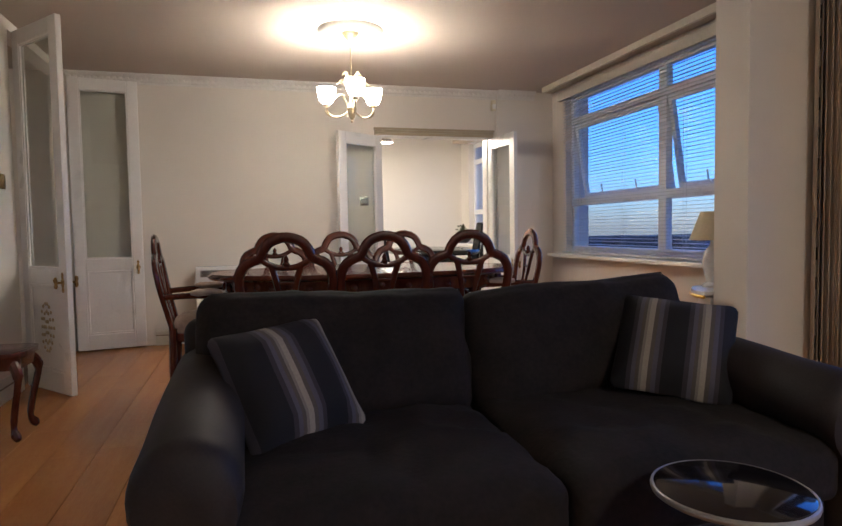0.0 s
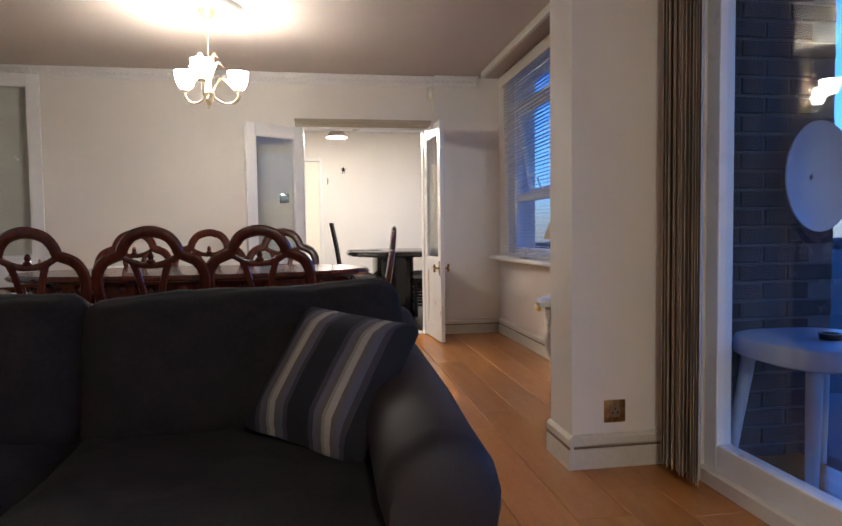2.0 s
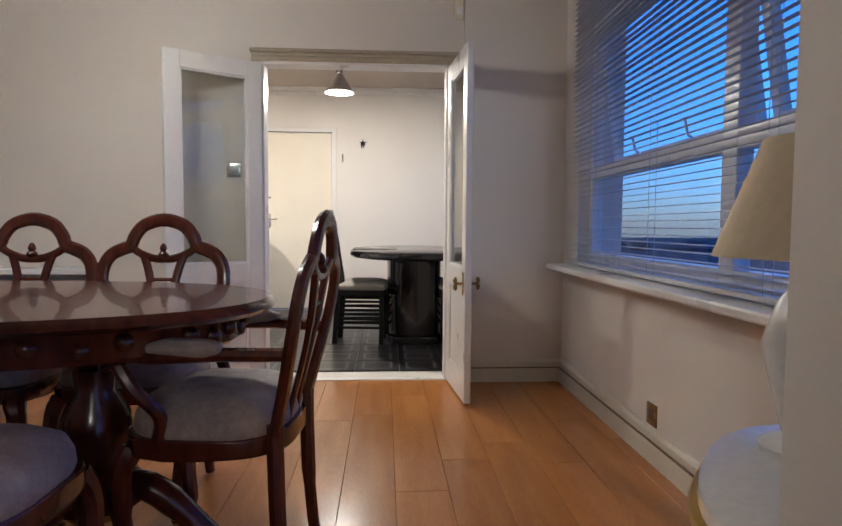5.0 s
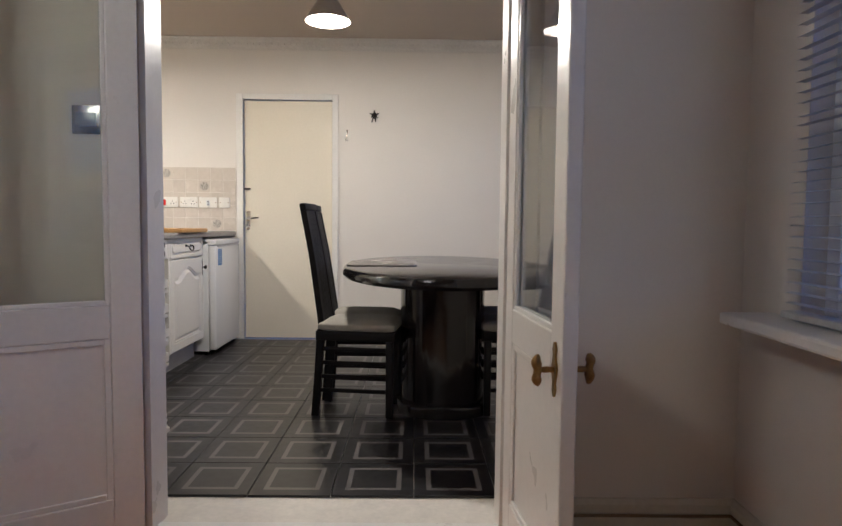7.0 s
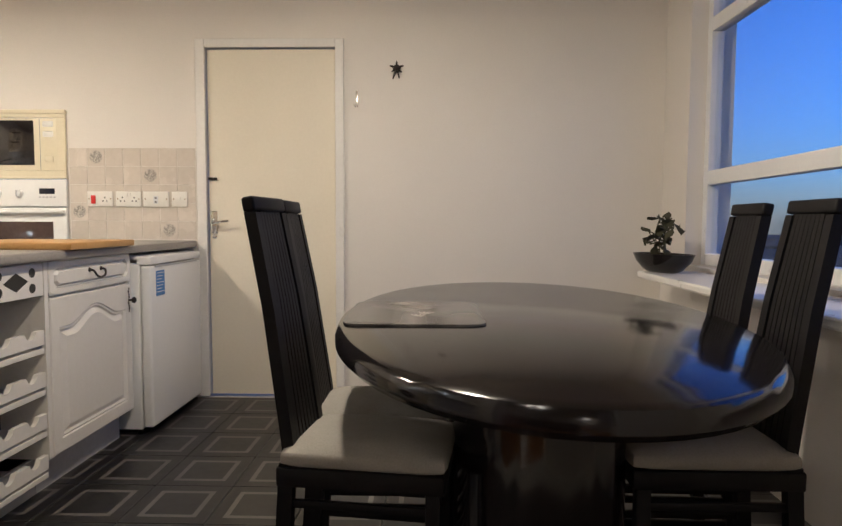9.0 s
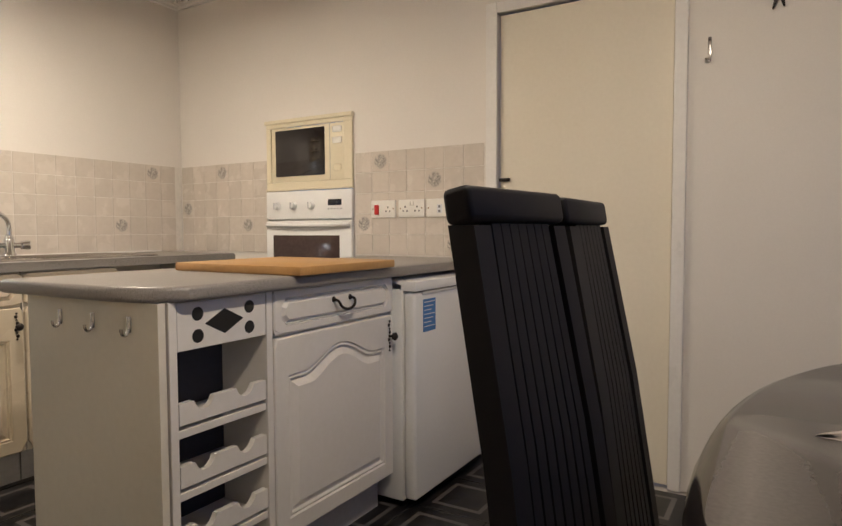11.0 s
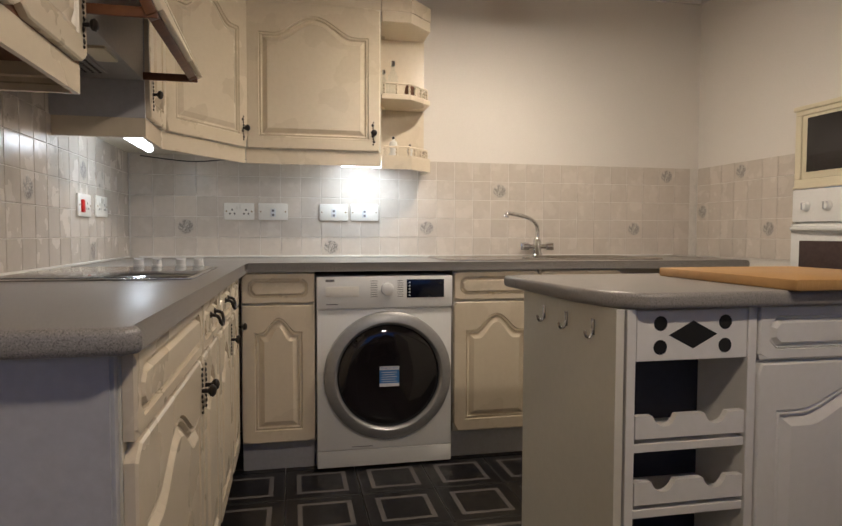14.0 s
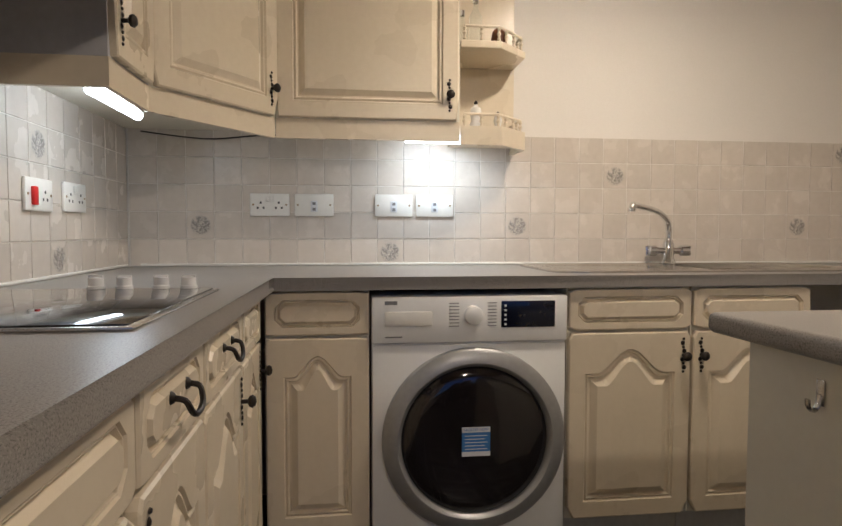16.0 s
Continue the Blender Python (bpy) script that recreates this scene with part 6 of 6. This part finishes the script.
part("housing", box(-1.20, -0.75, 3.05, 3.09, BOTZ - 0.022, BOTZ - 0.0005, 0.003), "socket", ut)
part("tube", sweep([(-1.18, 3.07, BOTZ - 0.035), (-0.77, 3.07, BOTZ - 0.035)], 0.012, 12), "ceramic", ut)

# open shelf end unit with galleries
sh = thing("corner_shelf", "cream open corner shelf unit with spindle galleries", "shelf", pose(0, 0, 0))
SH = [(KL + 0.001, 4.170), (UX - 0.002, 4.170), (UX - 0.002, 4.315), (-2.80, 4.435), (KL + 0.001, 4.435)]
for z0, z1 in ((1.372, 1.402), (1.682, 1.708), (2.05, 2.10)):
    s = part("shelf_board", prism(SH, z0, z1, 0.004), "cab", sh, smooth=False)
    if z1 < 2:
        path = [(UX - 0.016, 4.185), (UX - 0.016, 4.308), (-2.806, 4.420), (KL + 0.02, 4.420)]
        part("gallery_rail", sweep([(x, y, z1 + 0.052) for x, y in path], 0.005, 8), "cab", s)
        for (xa, ya), (xb, yb) in zip(path, path[1:]):
            k = max(2, int(math.hypot(xb - xa, yb - ya) / 0.045))
            for i in range(k):
                part("spindle", lathe([(0.003, 0), (0.007, 0.008), (0.004, 0.018), (0.008, 0.027), (0.004, 0.036), (0.007, 0.044), (0.003, 0.052)], 8), "cab", s, at=pose(xa + (xb - xa) * i / k, ya + (yb - ya) * i / k, z1))
part("back_panel", box(KL + 0.001, KL + 0.012, 4.168, 4.437, 1.403, 2.05), "cab", sh, smooth=False)
moulding(sh, [(KL + 0.01, 4.437), (-2.80, 4.437), (UX, 4.317), (UX, 4.168)], BOTZ - 0.010, "pelmet")
moulding(sh, [(KL + 0.01, 4.437), (-2.80, 4.437), (UX, 4.317), (UX, 4.168)], TOPZ, "cornice")
MILL = [(0.024, 0), (0.024, 0.02), (0.016, 0.04), (0.022, 0.065), (0.018, 0.085), (0.010, 0.090), (0.006, 0.098)]
for x, y, z, k in ((-2.76, 4.24, 1.402, 1.0), (-2.79, 4.33, 1.402, 0.72)):
    ml = thing("salt_mill", "white ceramic pepper and salt mill on the corner shelf", "mill", pose(x, y, z))
    part("body", lathe([(r * k, h * k) for r, h in MILL], 16), "ceramic", ml)
    part("knob", lathe([(0.003 * k, 0.097 * k), (0.008 * k, 0.104 * k), (0.003 * k, 0.112 * k)], 10), "iron", ml)
for x, y, k in ((-2.75, 4.235, 1.0), (-2.82, 4.20, 0.85)):
    bt = thing("oil_bottle", "clear glass bottle with a steel cap on the upper shelf", "bottle", pose(x, y, 1.708))
    part("bottle", lathe([(0.024 * k, 0), (0.024 * k, 0.10 * k), (0.010 * k, 0.125 * k), (0.010 * k, 0.15 * k)], 16), "pane", bt)
    part("cap", lathe([(0.011 * k, 0.15 * k), (0.011 * k, 0.172 * k), (0.004, 0.175 * k)], 12), "chrome", bt)
solo("spice_jar", lathe([(0.026, 0), (0.028, 0.03), (0.024, 0.055), (0.015, 0.068)], 16), "hoodwood", "small dark brown jar on the upper shelf", "jar", pose(-2.77, 4.325, 1.708))

# cooker hood with its tilted visor
hd = thing("cooker_hood", "grey cooker hood with a tilted white and wood visor", "cooker hood", pose(-1.972, YK, 0))
part("body", box(0.003, 0.664, 0.002, 0.30, 1.545, 2.05, 0.003), "hood", hd)
part("grille", box(0.10, 0.56, 0.03, 0.21, 1.540, 1.546, 0.001), "hood", hd)
gm = mesh_of("vent_hole", lathe([(0.0052, 0), (0.0052, 0.002)], 8), "black")
for i in range(22):
    for j in range(8):
        o = new("vent_hole", gm)
        o.parent = hd
        o.matrix_basis = pose(0.112 + 0.0205 * i, 0.042 + 0.0215 * j, 1.5382)
part("lamp_cover", box(0.26, 0.40, 0.225, 0.285, 1.536, 1.546, 0.003), "creamplastic", hd)
vis = part("visor", box(0.0, 0.668, 0.0, 0.016, 0.0, 0.52, 0.003), "cab", hd, "cream outer visor panel", pose(0, 0.476, 1.56, 24.0))
tr = box(0.0, 0.05, -0.028, -0.001, 0.0, 0.50, 0.002)
box(0.618, 0.668, -0.028, -0.001, 0.0, 0.50, 0.002, tr)
box(0.05, 0.618, -0.028, -0.001, 0.0, 0.055, 0.002, tr)
part("visor_trim", tr, "hoodwood", vis, "brown wooden inner trim")
part("visor_side", box(0.006, 0.016, 0.29, 0.475, 1.547, 1.572, 0.002), "hoodwood", hd)
part("visor_side", box(0.650, 0.660, 0.29, 0.475, 1.547, 1.572, 0.002), "hoodwood", hd)

# strip lights under the wall units
for name_at, p0, p1 in (("corner", (-2.10, 3.165), (-2.44, 3.165)), ("sink", (-2.79, 3.985), (-2.79, 4.275))):
    sl = thing("strip_light", "lit fluorescent strip light under the wall cabinet", "light", pose(0, 0, 0))
    a, b = Vector((*p0, 0)), Vector((*p1, 0))
    d = (b - a).normalized()
    lo, hi = Vector((min(a.x, b.x), min(a.y, b.y), 0)), Vector((max(a.x, b.x), max(a.y, b.y), 0))
    part("housing", box(lo.x - 0.02, hi.x + 0.02, lo.y - 0.02, hi.y + 0.02, BOTZ - 0.028, BOTZ - 0.0008, 0.004), "socket", sl)
    part("tube", sweep([(a.x, a.y, BOTZ - 0.044), (b.x, b.y, BOTZ - 0.044)], 0.015, 14), "tube", sl, "glowing white tube")
    data = bpy.data.lights.new("strip_lamp", "AREA")
    data.shape, data.size, data.size_y, data.energy, data.color = "RECTANGLE", (b - a).length, 0.03, LAMP_STRIP * (0.36 if name_at == "corner" else 1.0), TUBE
    o = new("strip_lamp", data)
    mid = (a + b) / 2
    o.matrix_basis = pose(mid.x, mid.y, BOTZ - 0.064, 0, 0, math.degrees(math.atan2(d.y, d.x)))
bl = sweep(smooth_path([(-2.93, 3.02, 1.405), (-2.95, 3.25, 1.385), (-2.94, 3.45, 1.40), (-2.95, 3.62, 1.405)], 16), 0.003, 6)
solo("cable", bl, "black", "thin dark cable under the corner cabinet", "cable")

# pendants
def pendant(label, x, y, rim, watts):
    pd = thing("pendant_lamp", label, "pendant lamp", pose(x, y, 0), "kitchen pendant lamps")
    part("ceiling_cap", lathe([(0.012, CK - 0.04), (0.04, CK - 0.025), (0.045, CK - 0.0005)], 20), "black", pd)
    if rim + 0.26 < CK - 0.03:
        part("cord", sweep([(0, 0, CK - 0.035), (0, 0, rim + 0.26)], 0.004, 8), "black", pd)
    part("lampholder", lathe([(0.012, rim + 0.15), (0.026, rim + 0.16), (0.026, rim + 0.225), (0.012, rim + 0.245)], 16), "black", pd)
    part("shade", lathe([(0.120, rim), (0.026, rim + 0.155), (0.023, rim + 0.155), (0.117, rim)], 40, cap0=False, cap1=False), "hood", pd, "grey metal cone shade")
    part("bulb", lathe([(0.004, rim - 0.005), (0.022, rim + 0.002), (0.030, rim + 0.025), (0.026, rim + 0.055), (0.014, rim + 0.085), (0.013, rim + 0.12)], 20), "bulb", pd, "lit bulb")
    lamp("pendant_bulb", (x, y, rim + 0.032 if rim > 2.1 else rim + 0.010), watts, WARMER, 0.045)


pendant("dark metal cone pendant lamp over the black table", 0.11, 4.33, 2.040, LAMP_KITCHEN)
pendant("dark metal cone lamp hung short before the sink", -2.00, 4.72, 2.130, LAMP_SINK)

# ---- black table and chairs ----
KTX, KTY = 0.735, 4.40
kt = thing("kitchen_table", "oval black lacquer dining table on a broad pedestal", "table", pose(KTX, KTY, 0))
bm = loops([[(x * k, y * k2, z) for x, y in oval(0.54, 0.92, 72, 2.05)] for k, k2, z in ((0.90, 0.945, 0.690), (0.975, 0.985, 0.693), (1.0, 1.0, 0.707), (1.0, 1.0, 0.724), (0.985, 0.992, 0.742), (0.955, 0.975, 0.750))])
part("tabletop", bm, "lacquer", kt)
part("pedestal", prism(oval(0.225, 0.40, 48, 3.5), 0.06, 0.690, 0.01), "lacquer", kt)
part("plinth", prism(oval(0.245, 0.43, 48, 3.5), 0.0, 0.06, 0.012), "lacquer", kt)
mt = banded("place mat print", (0.07, 0.06, 0.055), [(0.10, (0.12, 0.11, 0.10)), (0.30, (0.045, 0.04, 0.036)), (0.48, (0.17, 0.155, 0.14)), (0.62, (0.07, 0.06, 0.055)), (0.80, (0.15, 0.14, 0.13))], 0.25, axis=0)
M["mat"] = mt
pm = thing("place_mat", "glossy brown place mat with pale print on the black table", "place mat", pose(0.41, 4.352, 0.7503, 0, 0, 1))
part("mat", prism([(x, y) for x, y in oval(0.185, 0.222, 48, 9)], 0.0, 0.006, 0.002), "mat", pm)
for x, y, a, w in ((-0.05, 0.15, 20, 0.06), (0.01, 0.13, -15, 0.05), (0.03, 0.04, 60, 0.04), (-0.02, 0.10, 0, 0.05), (0.04, -0.06, 80, 0.035), (0.03, -0.10, 100, 0.03)):
    for fan in (-24, -8, 8, 24):
        part("print", prism([(px + w * 0.8, py) for px, py in oval(w * 0.8, w * 0.11, 16)], 0.0063, 0.0066), "paleprint", pm, at=pose(x - w * 0.5, y, 0, 0, 0, a + fan))


def black_chair(at, label):
    """Faces +x; origin under the seat's middle."""
    ob = thing("black_chair", label, "chair", at, "black kitchen chairs")
    lean = lambda z: -0.175 - 0.150 * max(0.0, z - 0.44) - 0.05 * max(0.0, z - 0.8)
    half = lambda z: 0.118 - 0.018 * (z - 0.44) / 0.60

    def board(y_of, w, d, z0, z1, front=0.0):
        rings = []
        for i in range(9):
            z = z0 + (z1 - z0) * i / 8
            x, y = lean(z) + front, y_of(z)
            rings.append([(x - d, y - w, z), (x + d, y - w, z), (x + d, y + w, z), (x - d, y + w, z)])
        return loops(rings)

    for s in (-1, 1):
        part("back_post", board(lambda z: s * (half(z) - 0.016), 0.015, 0.015, 0.43, 1.031), "blackwood", ob, smooth=False)
        part("leg", loops([[(x - 0.018, s * 0.125 - 0.015, z), (x + 0.018, s * 0.125 - 0.015, z), (x + 0.018, s * 0.125 + 0.015, z), (x - 0.018, s * 0.125 + 0.015, z)] for x, z in ((-0.205, 0.0), (-0.19, 0.2), (lean(0.44), 0.44))]), "blackwood", ob, smooth=False)
        part("leg", box(0.155, 0.190, s * 0.125 - 0.016, s * 0.125 + 0.016, 0.0, 0.42, 0.004), "blackwood", ob)
        for z in (0.13, 0.20, 0.27, 0.34):
            part("side_stretcher", box(-0.19, 0.16, s * 0.125 - 0.007, s * 0.125 + 0.007, z - 0.010, z + 0.010, 0.003), "blackwood", ob)
    part("top_rail", box(-0.016, 0.016, -0.102, 0.102, -0.018, 0.018, 0.007, seg=3), "blackwood", ob, at=pose(lean(1.050), 0, 1.050, 0, -10, 0))
    for i in range(7):
        u = (i - 3) / 3
        part("slat", board(lambda z: u * (half(z) - 0.047), 0.0082, 0.008, 0.45, 1.033, 0.004), "blackwood", ob, smooth=False)
    part("seat_frame", box(-0.20, 0.20, -0.146, 0.146, 0.385, 0.432, 0.006), "blackwood", ob)
    part("seat", cushion_mesh(0.40, 0.294, 0.045, 0.02, 0.018, 0.001, 4, 7), "greyseat", ob, "grey upholstered seat", pose(0.005, 0, 0.452))
    return ob


c1 = black_chair(pose(0.308, 4.146, 0, 0, 0, -7), "black slatted chair with a high back and grey seat")
copy_thing(c1, pose(0.306, 4.446, 0, 0, 0, 0))
copy_thing(c1, pose(1.13, 4.18, 0, 0, 0, 180))
copy_thing(c1, pose(1.14, 4.52, 0, 0, 0, 179))

# small wall things and the sill plant
orn = thing("wall_ornament", "small dark metal star ornament on the kitchen wall", "ornament", pose(0.243, YF, 1.862))
part("boss", lathe([(0.018, 0.0005), (0.022, 0.008), (0.014, 0.020), (0.003, 0.026)], 14), "iron", orn, at=pose(0, 0, 0, 90))
for a, ln in ((90, 0.040), (160, 0.040), (20, 0.040), (215, 0.034), (250, 0.062), (285, 0.056), (322, 0.036)):
    c, d = math.cos(radians(a)), math.sin(radians(a))
    part("prong", sweep([(c * 0.010, -0.012, d * 0.010), (c * ln * 0.6, -0.016, d * ln * 0.6), (c * ln, -0.008, d * ln)], [0.007, 0.006, 0.003], 7), "iron", orn)
hk = thing("wall_hook", "slim pale metal wall hook", "hook", pose(0.020, YF, 1.705))
part("plate", box(-0.006, 0.006, -0.004, -0.0005, -0.055, 0.036, 0.002), "steel", hk)
part("hook", sweep(smooth_path([(0, -0.004, -0.03), (0, -0.012, -0.05), (-0.006, -0.022, -0.054), (-0.012, -0.026, -0.044)], 10), 0.004, 7), "chrome", hk)
part("screw", lathe([(0.004, 0), (0.003, 0.002)], 8), "iron", hk, at=pose(0, -0.004, 0.025, 90))
pb = thing("plant_bowl", "black boat-shaped bowl with a withered plant on the sill", "plant", pose(1.53, 5.53, 0.780, 0, 0, 24))
part("bowl", loops([[(x * k, y * k, z) for x, y in oval(0.09, 0.17, 36, 2.2)] for k, z in ((0.45, 0), (0.62, 0.01), (0.88, 0.05), (1.0, 0.088), (0.95, 0.088), (0.8, 0.06))]), "lacquer", pb)
part("soil", prism(oval(0.078, 0.145, 28), 0.055, 0.075), "soil", pb)
rng = random.Random(9)
for i in range(7):
    a, r = rng.uniform(0, 6.28), rng.uniform(0.01, 0.05)
    h = rng.uniform(0.10, 0.24)
    x, y = r * math.cos(a), r * math.sin(a) * 1.6
    pts = smooth_path([(x, y, 0.07), (x * 1.3, y * 1.4 + 0.01, 0.07 + h * 0.6), (x * 1.8, y * 1.9 + rng.uniform(-0.04, 0.04), 0.07 + h), (x * 2.2, y * 2.3 + rng.uniform(-0.05, 0.05), 0.05 + h)], 12)
    st_ = part("stem", sweep(pts, 0.003, 5), "leaf", pb)
    for j in range(4):
        q = pts[3 + 3 * j]
        part("leaf", loops([[(0.022 * u * math.sin(math.pi * v), 0.06 * v, 0.012 * v * v * rng.uniform(-2, 1)) for u in (-1, 0, 1)] for v in (0.02, 0.3, 0.6, 0.98)], cap0=False, cap1=False), "leaf", st_, at=pose(q.x, q.y, q.z, rng.uniform(-70, 40), rng.uniform(-30, 30), rng.uniform(0, 360)))
# open end shelves of the hob run
es = thing("end_shelf", "white open end shelf unit with twisted spindle galleries", "shelf", pose(0, 0, 0))
END = [(-0.5805, 2.97), (-0.42, 2.97), (-0.42, 3.48), (-0.56, 3.60), (-0.5805, 3.60)]
for z1 in (0.125, 0.485):
    s = part("shelf_board", prism(END, z1 - 0.022, z1, 0.004), "cabwhite", es, smooth=False)
    path = [(-0.572, 3.585), (-0.433, 3.466), (-0.433, 3.00)]
    part("gallery_rail", sweep([(x, y, z1 + 0.058) for x, y in path], 0.008, 8), "cabwhite", s)
    for (xa, ya), (xb, yb) in zip(path, path[1:]):
        k = max(2, int(math.hypot(xb - xa, yb - ya) / 0.075))
        for i in range(k):
            part("spindle", lathe([(0.005, 0), (0.009, 0.008), (0.005, 0.017), (0.010, 0.029), (0.005, 0.041), (0.009, 0.050), (0.005, 0.056)], 8), "cabwhite", s, at=pose(xa + (xb - xa) * i / k, ya + (yb - ya) * i / k, z1))
# Grey in place of white puts the dim light of this end into its colour
part("back_panel", box(-0.5812, -0.576, 2.972, 3.50, 0.0, 0.863), "plinth", es, smooth=False)

# ---- tiles ----
kf = bpy.data.objects["floor_kitchen"]
P = 0.2965
ft = mesh_of("floor_tile", box(-P / 2 + 0.0015, P / 2 - 0.0015, -P / 2 + 0.0015, P / 2 - 0.0015, -0.009, 0.0, 0.0012, seg=1), "floortile")
for i in range(-11, 6):
    for j in range(-2, 9):
        x, y = 0.291 + P * (i + 0.5), 3.412 + P * (j + 0.5)
        if KL - 0.1 < x < KR + 0.1 and YD + 0.10 < y - P / 2 + 0.06 and y - P / 2 < YF:
            o = new("floor_tile", ft)
            o.parent = kf
            o.matrix_basis = pose(x, y, random.uniform(-0.0004, 0.0004))
T = 0.1032
tm = mesh_of("wall_tile", box(-T / 2 + 0.0016, T / 2 - 0.0016, -0.0035, -0.0003, -T / 2 + 0.0016, T / 2 - 0.0016, 0.0012, seg=2), "tile")
tf = mesh_of("wall_tile", box(-T / 2 + 0.0016, T / 2 - 0.0016, -0.0035, -0.0003, -T / 2 + 0.0016, T / 2 - 0.0016, 0.0012, seg=2), "flowertile")
Z0 = 0.906


def tile_run(parent, length, start, rows, flowers, place, skip=()):
    """Tiles in columns from start along a wall; place(u, z) gives the pose, flowers are (u, z) places."""
    n = int(length / T)
    for i in range(n):
        for r in range(rows(start + T * (i + 0.5))):
            u, z = start + T * (i + 0.5), Z0 + T * (r + 0.5)
            fl_ = any(abs(u - a) < T / 2 and abs(z - b) < T / 2 for a, b in flowers)
            o = new("wall_tile", tf if fl_ else tm)
            o.parent = parent
            o.matrix_basis = place(u, z)


def grout_sheet(name, bm):
    return setting(name, bm, "grout", "pale grout bed behind the wall tiles", "tiling")


g1 = grout_sheet("tiling_sink", box(KL + 0.0006, KL + 0.004, YK + 0.008, YF - 0.004, WT, Z0 + 5 * T))
tile_run(g1, YF - YK - 0.01, YK + 0.012, lambda u: 5, ((4.875, 1.269), (5.721, 1.054), (4.458, 1.055), (3.946, 0.962), (3.221, 1.072), (5.95, 1.37)), lambda u, z: pose(KL + 0.0032, u, z, 0, 0, 90))
g2 = grout_sheet("tiling_hob", box(-2.965, -0.545, YK + 0.0006, YK + 0.004, WT, Z0 + 5 * T))
tile_run(g2, 2.42, -2.966, lambda u: 6 if -1.97 < u < -1.31 else 5, ((-2.269, 1.262), (-2.447, 0.968), (-1.75, 1.16), (-1.2, 1.05)), lambda u, z: pose(u, YK + 0.0032, z, 0, 0, 180))
g3 = grout_sheet("tiling_far", box(-1.625, -0.892, YF - 0.004, YF - 0.0006, 0.90, Z0 + 5 * T))
tile_run(g3, 0.73, -1.620, lambda u: 5, ((-1.48, 1.37), (-1.165, 1.259), (-1.586, 1.057), (-1.065, 0.953)), lambda u, z: pose(u, YF - 0.0032, z))
g4 = grout_sheet("tiling_corner", box(KL + 0.01, -2.242, YF - 0.004, YF - 0.0006, 0.90, Z0 + 5 * T))
tile_run(g4, 0.725, KL + 0.012, lambda u: 5, ((-2.614, 1.369), (-2.417, 1.064), (-2.90, 1.16)), lambda u, z: pose(u, YF - 0.0032, z))
